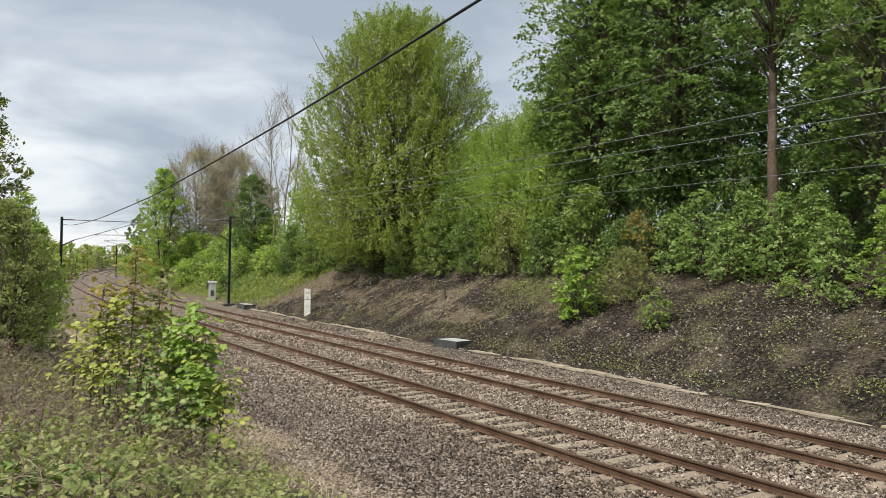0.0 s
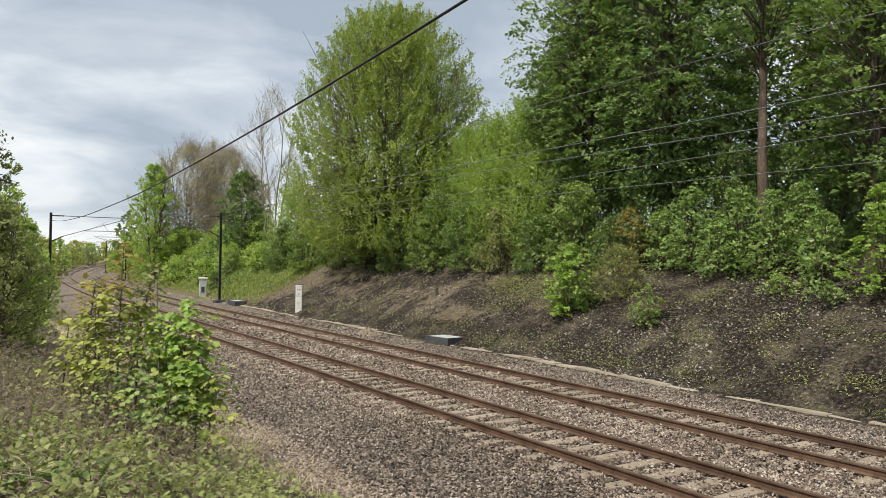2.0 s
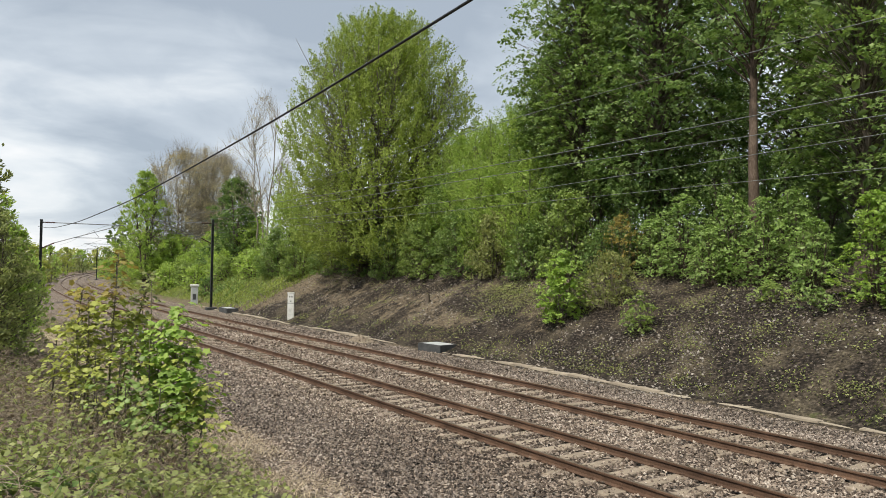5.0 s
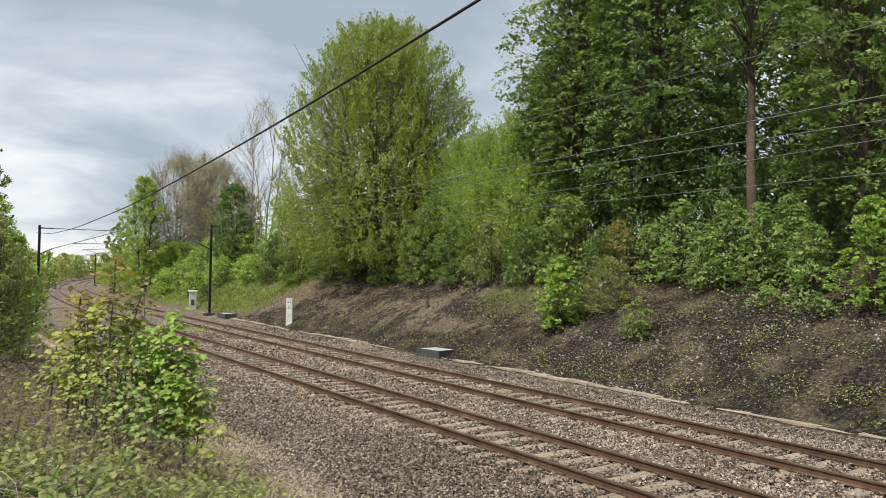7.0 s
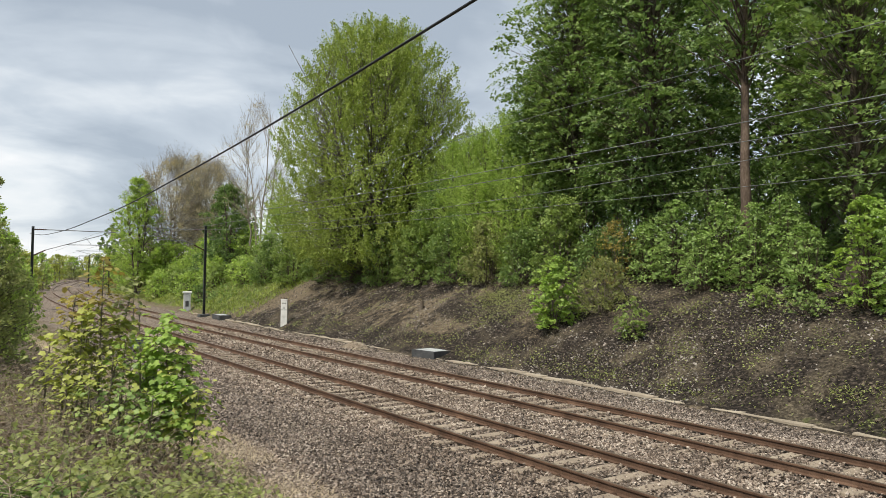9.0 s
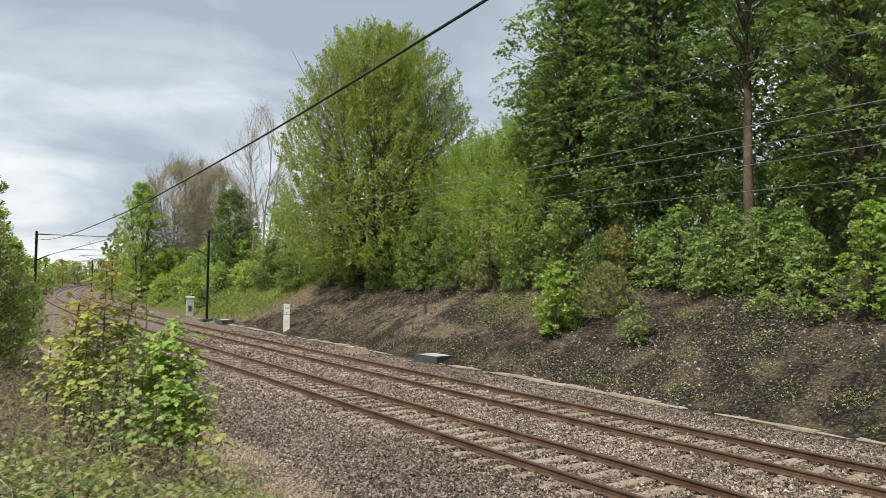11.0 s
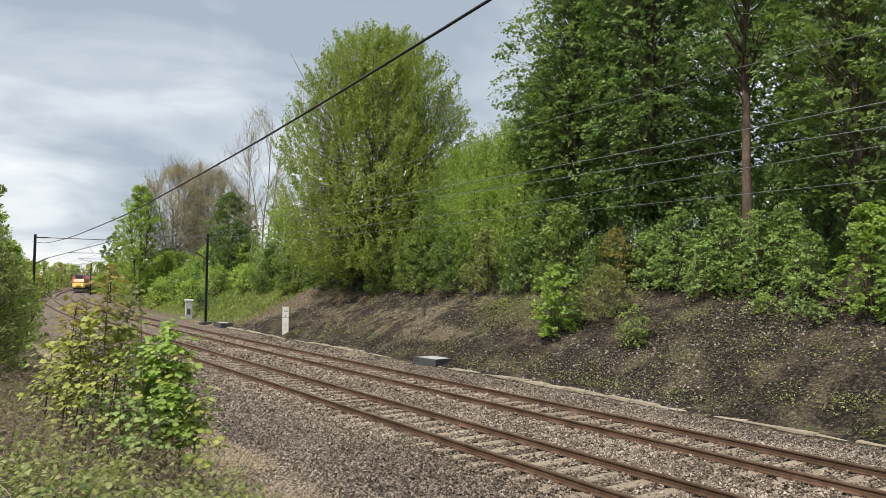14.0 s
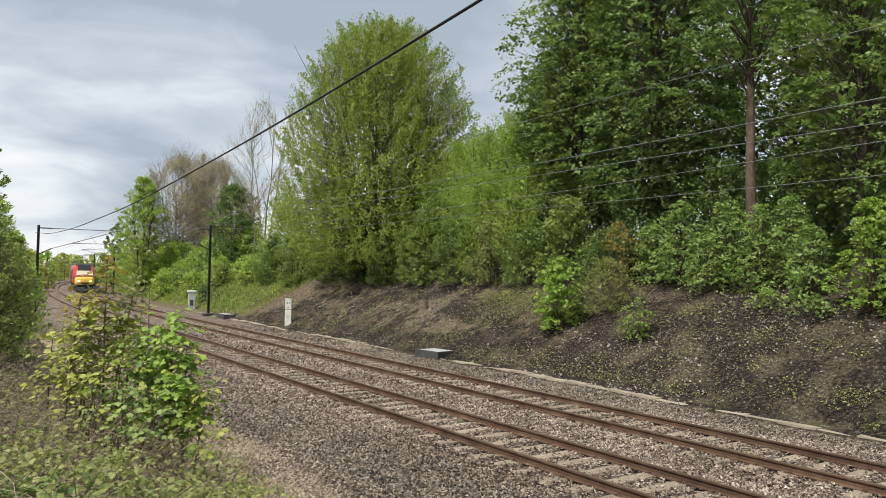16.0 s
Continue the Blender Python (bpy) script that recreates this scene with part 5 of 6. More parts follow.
    plant("shrub", 22.40, 102.58, 2.61, 1.96, 177, LEAF_SPRING, "leafy green shrub on the grassy slope further along", category='shrub', lo=0.0, stems=5, trunk_r=0.06, size=0.26, profile=(0.5, 0.5), group='shrubs further along the line', twig=0.015, tips=150, spray=0.6, cover=2.6)
    plant("shrub", 24.02, 78.40, 1.93, 1.45, 178, LEAF_WILLOW, "leafy green shrub on the grassy slope further along", category='shrub', lo=0.0, stems=5, trunk_r=0.06, size=0.26, profile=(0.5, 0.5), group='shrubs further along the line', twig=0.015, tips=150, spray=0.6, cover=2.6)
    plant("shrub", 24.45, 69.85, 2.02, 1.32, 179, LEAF_WILLOW, "leafy green shrub on the grassy slope further along", category='shrub', lo=0.0, stems=5, trunk_r=0.06, size=0.26, profile=(0.5, 0.5), group='shrubs further along the line', twig=0.015, tips=150, spray=0.6, cover=2.6)
    plant("shrub", 22.90, 80.82, 1.67, 1.11, 180, LEAF_SPRING, "leafy green shrub on the grassy slope further along", category='shrub', lo=0.0, stems=5, trunk_r=0.06, size=0.26, profile=(0.5, 0.5), group='shrubs further along the line', twig=0.015, tips=150, spray=0.6, cover=2.6)
    plant("shrub", 21.40, 76.50, 2.20, 1.70, 300, LEAF_WILLOW, "low leafy shrub among the grass of the slope", category='shrub', lo=0.0, stems=5, trunk_r=0.06, size=0.26, profile=(0.5, 0.5), group='shrubs further along the line', twig=0.015, tips=150, spray=0.6, cover=2.6)
    plant("shrub", 22.60, 71.50, 2.30, 1.50, 301, LEAF_SPRING, "low leafy shrub among the grass of the slope", category='shrub', lo=0.0, stems=5, trunk_r=0.06, size=0.26, profile=(0.5, 0.5), group='shrubs further along the line', twig=0.015, tips=150, spray=0.6, cover=2.6)
    plant("shrub", 23.60, 66.00, 2.20, 1.60, 302, LEAF_WILLOW, "low leafy shrub among the grass of the slope", category='shrub', lo=0.0, stems=5, trunk_r=0.06, size=0.26, profile=(0.5, 0.5), group='shrubs further along the line', twig=0.015, tips=150, spray=0.6, cover=2.6)
    plant("shrub", 20.90, 86.00, 2.60, 1.90, 303, LEAF_WILLOW, "low leafy shrub among the grass of the slope", category='shrub', lo=0.0, stems=5, trunk_r=0.06, size=0.26, profile=(0.5, 0.5), group='shrubs further along the line', twig=0.015, tips=150, spray=0.6, cover=2.6)
    plant("shrub", 24.30, 62.60, 2.80, 1.70, 304, LEAF_SPRING, "low leafy shrub among the grass of the slope", category='shrub', lo=0.0, stems=5, trunk_r=0.06, size=0.26, profile=(0.5, 0.5), group='shrubs further along the line', twig=0.015, tips=150, spray=0.6, cover=2.6)
    plant("shrub", 21.80, 81.50, 2.40, 1.70, 305, LEAF_SPRING, "low leafy shrub among the grass of the slope", category='shrub', lo=0.0, stems=5, trunk_r=0.06, size=0.26, profile=(0.5, 0.5), group='shrubs further along the line', twig=0.015, tips=150, spray=0.6, cover=2.6)
    plant("shrub", 23.40, 74.50, 2.60, 1.60, 306, LEAF_WILLOW, "low leafy shrub among the grass of the slope", category='shrub', lo=0.0, stems=5, trunk_r=0.06, size=0.26, profile=(0.5, 0.5), group='shrubs further along the line', twig=0.015, tips=150, spray=0.6, cover=2.6)
    plant("shrub", 20.20, 68.90, 1.50, 0.70, 307, LEAF_DARK, "low leafy shrub among the grass of the slope", category='shrub', lo=0.0, stems=5, trunk_r=0.06, size=0.26, profile=(0.5, 0.5), group='shrubs further along the line', twig=0.015, tips=150, spray=0.6, cover=2.6)
    plant("tree", 34.84, 186.78, 12.83, 3.50, 181, LEAF_MID, "round dark green tree on the skyline", lo=0.15, stems=1, trunk_r=0.25, tips=80, size=0.5, cover=2.5)
    plant("shrub", 6.82, 71.68, 3.53, 0.73, 182, LEAF_WILLOW, "pale green shrub beside the line further along", category='shrub', lo=0.0, stems=4, trunk_r=0.06, tips=70, size=0.28, cover=1.8, profile=(0.5, 0.5), group='shrubs further along the line', twig=0.015)
    plant("shrub", 9.71, 99.53, 3.92, 1.23, 183, LEAF_YOUNG, "pale green shrub beside the line further along", category='shrub', lo=0.0, stems=4, trunk_r=0.06, tips=70, size=0.28, cover=1.8, profile=(0.5, 0.5), group='shrubs further along the line', twig=0.015)
    plant("shrub", 14.09, 134.26, 4.40, 1.85, 184, LEAF_OLIVE, "pale green shrub beside the line further along", category='shrub', lo=0.0, stems=4, trunk_r=0.06, tips=70, size=0.28, cover=1.8, profile=(0.5, 0.5), group='shrubs further along the line', twig=0.015)
    plant("shrub", 18.57, 168.98, 4.90, 2.33, 185, LEAF_WILLOW, "pale green shrub beside the line further along", category='shrub', lo=0.0, stems=4, trunk_r=0.06, tips=70, size=0.28, cover=1.8, profile=(0.5, 0.5), group='shrubs further along the line', twig=0.015)
    plant("shrub", 26.46, 218.40, 5.51, 2.73, 186, LEAF_YOUNG, "pale green shrub beside the line further along", category='shrub', lo=0.0, stems=4, trunk_r=0.06, tips=70, size=0.28, cover=1.8, profile=(0.5, 0.5), group='shrubs further along the line', twig=0.015)
    plant("shrub", 10.50, 119.54, 4.72, 2.11, 187, LEAF_WILLOW, "pale green shrub beside the line further along", category='shrub', lo=0.0, stems=4, trunk_r=0.06, tips=70, size=0.28, cover=1.8, profile=(0.5, 0.5), group='shrubs further along the line', twig=0.015)
    plant("shrub", 36.83, 267.48, 5.84, 3.00, 188, LEAF_OLIVE, "pale green shrub beside the line further along", category='shrub', lo=0.0, stems=4, trunk_r=0.06, tips=70, size=0.28, cover=1.8, profile=(0.5, 0.5), group='shrubs further along the line', twig=0.015)
    plant("tree", 30.95, 298.40, 7.10, 4.10, 189, LEAF_WILLOW, "pale yellow-green tree on the distant skyline", lo=0.0, stems=2, trunk_r=0.2, tips=60, size=0.7, cover=2.2, profile=(0.5, 0.5), group='trees on the distant skyline', twig=0.03)
    plant("tree", 38.49, 317.68, 7.17, 4.41, 190, LEAF_YOUNG, "pale yellow-green tree on the distant skyline", lo=0.0, stems=2, trunk_r=0.2, tips=60, size=0.7, cover=2.2, profile=(0.5, 0.5), group='trees on the distant skyline', twig=0.03)
    plant("tree", 42.67, 307.05, 6.39, 3.88, 191, LEAF_WILLOW, "pale yellow-green tree on the distant skyline", lo=0.0, stems=2, trunk_r=0.2, tips=60, size=0.7, cover=2.2, profile=(0.5, 0.5), group='trees on the distant skyline', twig=0.03)
    plant("tree", 49.98, 326.19, 6.43, 3.69, 192, LEAF_YOUNG, "pale yellow-green tree on the distant skyline", lo=0.0, stems=2, trunk_r=0.2, tips=60, size=0.7, cover=2.2, profile=(0.5, 0.5), group='trees on the distant skyline', twig=0.03)
    plant("tree", 25.38, 288.89, 7.19, 3.93, 193, LEAF_YOUNG, "pale yellow-green tree on the distant skyline", lo=0.0, stems=2, trunk_r=0.2, tips=60, size=0.7, cover=2.2, profile=(0.5, 0.5), group='trees on the distant skyline', twig=0.03)
    plant("tree", 49.62, 295.87, 9.24, 3.38, 194, LEAF_SPRING, "pale yellow-green tree on the distant skyline", lo=0.0, stems=2, trunk_r=0.2, tips=60, size=0.7, cover=2.2, profile=(0.5, 0.5), group='trees on the distant skyline', twig=0.03)
    plant("tree", -0.04, 15.50, 5.52, 0.84, 195, LEAF_HERB, "young tree with thin brownish-green spring leaves near the camera", lo=0.1, stems=4, trunk_r=0.05, size=0.068, twig=0.006, tips=520, spray=0.17, cover=3.2)
    plant("hawthorn", 0.52, 13.99, 2.80, 0.90, 196, LEAF_HERB, "dense hawthorn bush with small olive leaves and dark twigs", category='shrub', lo=0.0, stems=9, trunk_r=0.03, size=0.055, profile=(0.5, 0.5), twig=0.005, bark=BARK, tips=520, spray=0.16, cover=2.8)
    plant("hawthorn", 1.33, 18.95, 2.78, 0.56, 197, LEAF_WILLOW, "hawthorn bush in fresh green leaf beside the line", category='shrub', lo=0.0, stems=7, trunk_r=0.03, size=0.075, cover=2.4, profile=(0.5, 0.5), twig=0.006, tips=240, spray=0.16)
    plant("hawthorn", 2.21, 25.91, 2.36, 0.46, 198, LEAF_WILLOW, "small hawthorn bush in fresh leaf on the verge", category='shrub', lo=0.0, stems=6, trunk_r=0.03, size=0.09, cover=2.2, profile=(0.5, 0.5), twig=0.007, tips=160, spray=0.16)
    plant("hawthorn", 1.09, 19.97, 3.50, 0.59, 199, LEAF_WILLOW, "tall thin hawthorn with sparse new leaves", category='shrub', lo=0.1, stems=5, trunk_r=0.03, size=0.08, twig=0.006, tips=220, spray=0.16, cover=1.6)


build_far_bank()


def far_wood():
    """Woodland on the skyline, too far off to tell the trees apart."""
    rng = np.random.default_rng(77)
    C = []
    for i in range(70):
        x, y = -150 + i * 4.6 + rng.normal(0, 3), rng.uniform(400, 470)
        hh, r = rng.uniform(7, 11.5), rng.uniform(4, 7)
        v = unit(rng.normal(0, 1, (520, 3)))
        q = v * [r, r, hh * 0.52] * (0.85 + 0.3 * rng.random((520, 1))) + [x, y, 1.5 + hh * 0.5]
        C.append(q)
    C = np.concatenate(C)
    C = C[C[:, 2] > 0.3]
    # no haze in the air here: the pale leaf colour imitates it
    V, F = leaf_arrays(C, 0.95, rng, False, 0.4)
    tagged(new("far_wood", mesh_np("far_wood", V, F, LEAF_YOUNG)), "hazy pale green woodland along the skyline", "woodland", kind="stuff")


far_wood()


def strokes(c, d, r, rng, n=5, droop=0.25):
    """Arching stems: start points, end offsets, radius."""
    paths = []
    for p, q in zip(c, d):
        t = np.linspace(0, 1, n)[:, None]
        L = np.linalg.norm(q)
        pts = p + q * t + np.array([0, 0, 1]) * (4 * t * (1 - t)) * L * droop + np.cumsum(rng.normal(0, 0.05 * L, (n, 3)), 0)
        paths.append((pts, np.linspace(r, r * 0.4, n)))
    return paths


def blades(x, y, length, width, rng, lay=0.5):
    """Grass blades as bent two-piece strips."""
    n = len(x)
    z = gz(x, y)
    p = np.stack([x, y, z - 0.01], 1)
    a = rng.uniform(0, 2 * np.pi, n)
    dirn = np.stack([np.cos(a) * lay, np.sin(a) * lay, np.ones(n)], 1) + rng.normal(0, 0.25, (n, 3))
    dirn = unit(dirn)
    L = length * rng.uniform(0.5, 1.3, n)[:, None]
    side = unit(np.cross(dirn, [0, 0, 1.0])) * width
    mid = p + dirn * L * 0.55
    tip = mid + unit(dirn * [1.6, 1.6, 0.35] + rng.normal(0, 0.1, (n, 3))) * L * 0.5
    V = np.stack([p - side, p + side, mid + side * 0.8, mid - side * 0.8, tip], 1).reshape(-1, 3)
    F = (np.array([[0, 1, 2], [0, 2, 3], [3, 2, 4]])[None] + 5 * np.arange(n)[:, None, None]).reshape(-1, 3)
    return V, F


def scatter(rng, n, d0, d1, y0, y1, patch=2.0, cut=-0.1):
    y = rng.uniform(y0, y1, n)
    x = np.interp(y, _CY, _CX) + rng.uniform(d0, d1, n)
    k = vnoise(x, y, patch) + rng.normal(0, 0.12, n) > cut
    return x[k], y[k]


def build_undergrowth():
    rng = np.random.default_rng(21)
    # straw-coloured grass along the edge of the ballast
    x, y = scatter(rng, 42000, -6.9, -4.3, 4.5, 36, 1.6, -0.22)
    V, F = blades(x, y, 0.20, 0.0045, rng, 1.6)
    tagged(new("dry_grass", mesh_np("dry_grass", V, F, STRAW)), "flattened straw-coloured dead grass beside the ballast", "grass", kind="stuff")
    # dead bramble canes heaped on the near bank
    n = 8800
    y = 3.9 + 11.5 * rng.random(n) ** 0.8
    x = rng.uniform(-2.6, 3.6, n)
    k = (x < 0.30 * y + 0.3) & (lateral(x, y) < -6.4)
    x, y = x[k], y[k]
    heap = 0.08 + 0.42 * np.clip(1.2 - np.abs(x - 0.02 * y + 0.1) / 1.6, 0, 1)
    c = np.stack([x, y, gz(x, y) + rng.random(len(x)) * heap], 1)
    a = rng.uniform(0, 2 * np.pi, len(x))
    L = 0.10 + 0.42 * rng.random(len(x)) ** 1.6
    dv = np.stack([np.cos(a) * L, np.sin(a) * L, rng.normal(0.0, 0.16, len(x))], 1)
    V, F = tube_arrays(strokes(c, dv, 0.0036, rng, 4, 0.12), 3)
    tagged(new("dead_brambles", mesh_np("dead_brambles", V, F, DRY, True)), "tangled tan dead bramble canes on the bank", "brambles", kind="stuff")
    # withered leaves caught in the canes
    k = rng.random(len(c)) < 0.9
    cl = c[k] + rng.normal(0, 0.08, (k.sum(), 3)) * [1, 1, 0.5] + [0, 0, 0.03]
    V, F = leaf_arrays(cl, 0.05, rng, False, 0.5)
    tagged(new("withered_leaves", mesh_np("withered_leaves", V, F, LEAF_DEAD)), "withered brown leaves caught in bramble canes", "brambles", kind="stuff")
    # bramble and nettle leaves among and below them
    n = 14000
    y = rng.uniform(3.3, 13.0, n)
    x = rng.uniform(-2.5, 4.2, n)
    k = (lateral(x, y) < -5.9 + vnoise(x, y, 1.3)) & (vnoise(x, y, 1.1) + rng.normal(0, 0.2, n) > -0.05)
    x, y = x[k], y[k]
    c = np.stack([x, y, gz(x, y) + 0.04 + rng.random(len(x)) * 0.35], 1)
    V, F = leaf_arrays(c, 0.055, rng, True, 0.9)
    tagged(new("bramble_leaves", mesh_np("bramble_leaves", V, F, LEAF_OLIVE)), "green bramble and nettle leaves over dead canes", "brambles", kind="stuff")
    # low growth nearest to the eye, in clumps
    cl = [(rng.uniform(-0.6, 3.4), rng.uniform(4.2, 7.6)) for _ in range(105)]
    C = []
    for cx, cy in cl:
        if lateral(cx, cy) > -6.6:
            continue
        m = int(rng.uniform(25, 90))
        q = rng.normal(0, 1, (m, 3)) * [0.13, 0.13, 0.05]
        q = q + [cx, cy, float(gz(cx, cy)) + rng.uniform(0.12, 0.42)]
        C.append(q)
    V, F = leaf_arrays(np.concatenate(C), 0.050, rng, "maple", 0.9)
    tagged(new("nettles", mesh_np("nettles", V, F, LEAF_HERB)), "low fresh green nettle and weed leaves on the bank", "weeds", kind="stuff")
    # a few broad dock leaves
    C = []
    for cx, cy in ((0.45, 5.75), (0.65, 5.9), (0.85, 5.85), (0.3, 5.6), (0.6, 5.65)):
        q = rng.normal(0, 1, (9, 3)) * [0.11, 0.11, 0.04]
        C.append(q + [cx, cy, float(gz(cx, cy)) + 0.26])
    V, F = leaf_arrays(np.concatenate(C), 0.15, rng, True, 1.2)
    tagged(new("dock_leaves", mesh_np("dock_leaves", V, F, LEAF_MID)), "broad green dock leaves among the nettles", "weeds", kind="stuff")
    # dead stalks fanning out at the feet of the saplings
    n = 150
    c = np.stack([rng.normal(2.05, 0.28, n), rng.normal(8.75, 0.28, n), np.zeros(n)], 1)
    c[:, 2] = gz(c[:, 0], c[:, 1]) + 0.02
    a = rng.uniform(0, 2 * np.pi, n)
    L = rng.uniform(0.25, 0.75, n)
    dv = np.stack([np.cos(a) * L * 0.7, np.sin(a) * L * 0.7, L * rng.uniform(0.3, 0.9, n)], 1)
    V, F = tube_arrays(strokes(c, dv, 0.005, rng, 5, 0.10), 3)
    tagged(new("dead_stalks", mesh_np("dead_stalks", V, F, STRAW, True)), "pale dry stalks fanning out at the feet of the saplings", "stalks", kind="stuff")
    # grass and weeds on the far bank and the verges further on
    x1, y1 = scatter(rng, 34000, 8.8, 19, 54, 120, 4.0, -0.25)
    x2, y2 = scatter(rng, 12000, -9.0, -4.2, 30, 110, 3.0, -0.1)
    x3, y3 = scatter(rng, 5000, 8.4, 9.9, 8, 52, 2.2, 0.1)
    x4, y4 = scatter(rng, 5500, 9.0, 15.0, 8, 52, 2.6, 0.22)
    V, F = blades(x1, y1, 0.50, 0.022, rng, 1.0)
    tagged(new("slope_grass", mesh_np("slope_grass", V, F, GRASS)), "long rough green grass on the slope", "grass", kind="stuff")
    V, F = blades(np.concatenate([x2, x3, x4]), np.concatenate([y2, y3, y4]), 0.15, 0.010, rng, 1.2)
    tagged(new("bank_grass", mesh_np("bank_grass", V, F, GRASS)), "tufts of green grass and weeds on the banks", "grass", kind="stuff")
    # rank growth on the grassy slope further along
    C = []
    for _ in range(260):
        yy = 56 + 70 * rng.random()
        xx = float(np.interp(yy, _CY, _CX)) + 9.6 + 9.5 * rng.random()
        m = int(rng.uniform(15, 60))
        q = rng.normal(0, 1, (m, 3)) * [0.45, 0.45, 0.0]
        q[:, 2] = gz(xx + q[:, 0], yy + q[:, 1]) + 0.06 + rng.uniform(0.2, 0.8) * rng.random(m)
        q[:, :2] += [xx, yy]
        C.append(q)
    V, F = leaf_arrays(np.concatenate(C), 0.20, rng, False, 0.8)
    tagged(new("slope_weeds", mesh_np("slope_weeds", V, F, LEAF_MID)), "rank nettles and weeds on the grassy slope", "weeds", kind="stuff")
    # low leafy weeds in patches on the soil
    C = []
    for _ in range(105):
        yy = 7 + 45 * rng.random() ** 1.2
        xx = float(np.interp(yy, _CY, _CX)) + 8.6 + 6.2 * rng.random()
        m = int(rng.uniform(12, 60))
        q = rng.normal(0, 1, (m, 3)) * [0.22, 0.22, 0.0]
        q[:, 2] = gz(xx + q[:, 0], yy + q[:, 1]) + 0.03 + 0.16 * rng.random(m) ** 2
        q[:, :2] += [xx, yy]
        C.append(q)
    # a wide patch of herbs below the shrubs, and green moss and weeds above the trough
    for px, py, sx, sy, m in ((23.3, 28.6, 0.6, 1.2, 1500), (22.4, 26.4, 0.7, 1.1, 1000), (22.9, 24.8, 0.5, 0.9, 700), (21.6, 28.2, 0.7, 1.0, 260), (22.7, 16.6, 0.9, 1.4, 420), (21.7, 13.1, 0.8, 1.3, 300), (20.1, 15.7, 0.5, 1.0, 160), (19.3, 11.5, 0.35, 1.2, 260)):
        q = rng.normal(0, 1, (m, 3)) * [sx, sy, 0.0] + [px, py, 0]
        q[:, 2] = gz(q[:, 0], q[:, 1]) + 0.02 + 0.14 * rng.random(len(q)) ** 2
        C.append(q)
    yy = rng.uniform(13.0, 27.5, 1000)
    xx = np.interp(yy, _CY, _CX) + 8.75 + np.abs(rng.normal(0, 0.42, 1000))
    k = vnoise(xx, yy, 1.6) + rng.normal(0, 0.15, 1000) > 0.0
    C.append(np.stack([xx, yy, gz(xx, yy) + 0.02 + 0.07 * rng.random(1000)], 1)[k])
    V, F = leaf_arrays(np.concatenate(C), 0.075, rng, False, 0.9)
    tagged(new("bank_weeds", mesh_np("bank_weeds", V, F, LEAF_HERB)), "low patches of green weeds on the dark soil bank", "weeds", kind="stuff")
    # dead grass flattened on the soil
    x, y = scatter(rng, 26000, 8.8, 15.5, 7, 56, 1.9, 0.04)
    V, F = blades(x, y, 0.16, 0.007, rng, 2.2)
    tagged(new("bank_straw", mesh_np("bank_straw", V, F, STRAW)), "flattened pale dead grass on the soil bank", "grass", kind="stuff")
    # dead stalks and sticks on the soil of the far bank
    x, y = scatter(rng, 1800, 8.8, 15.5, 7, 55, 2.0, -0.1)
    a = rng.uniform(0, 6.28, len(x))
    L = rng.uniform(0.15, 0.7, len(x))
    c = np.stack([x, y, gz(x, y) + 0.02], 1)
    dv = np.stack([np.cos(a) * L, np.sin(a) * L, 0.4 * np.cos(a) * L * 0.9 + rng.normal(0, 0.05, len(x))], 1)
    V, F = tube_arrays(strokes(c, dv, 0.006, rng, 4, 0.12), 3)
    tagged(new("sticks", mesh_np("sticks", V, F, DRY, True)), "dead stalks and twigs scattered over the soil bank", "sticks", kind="stuff")


build_undergrowth()


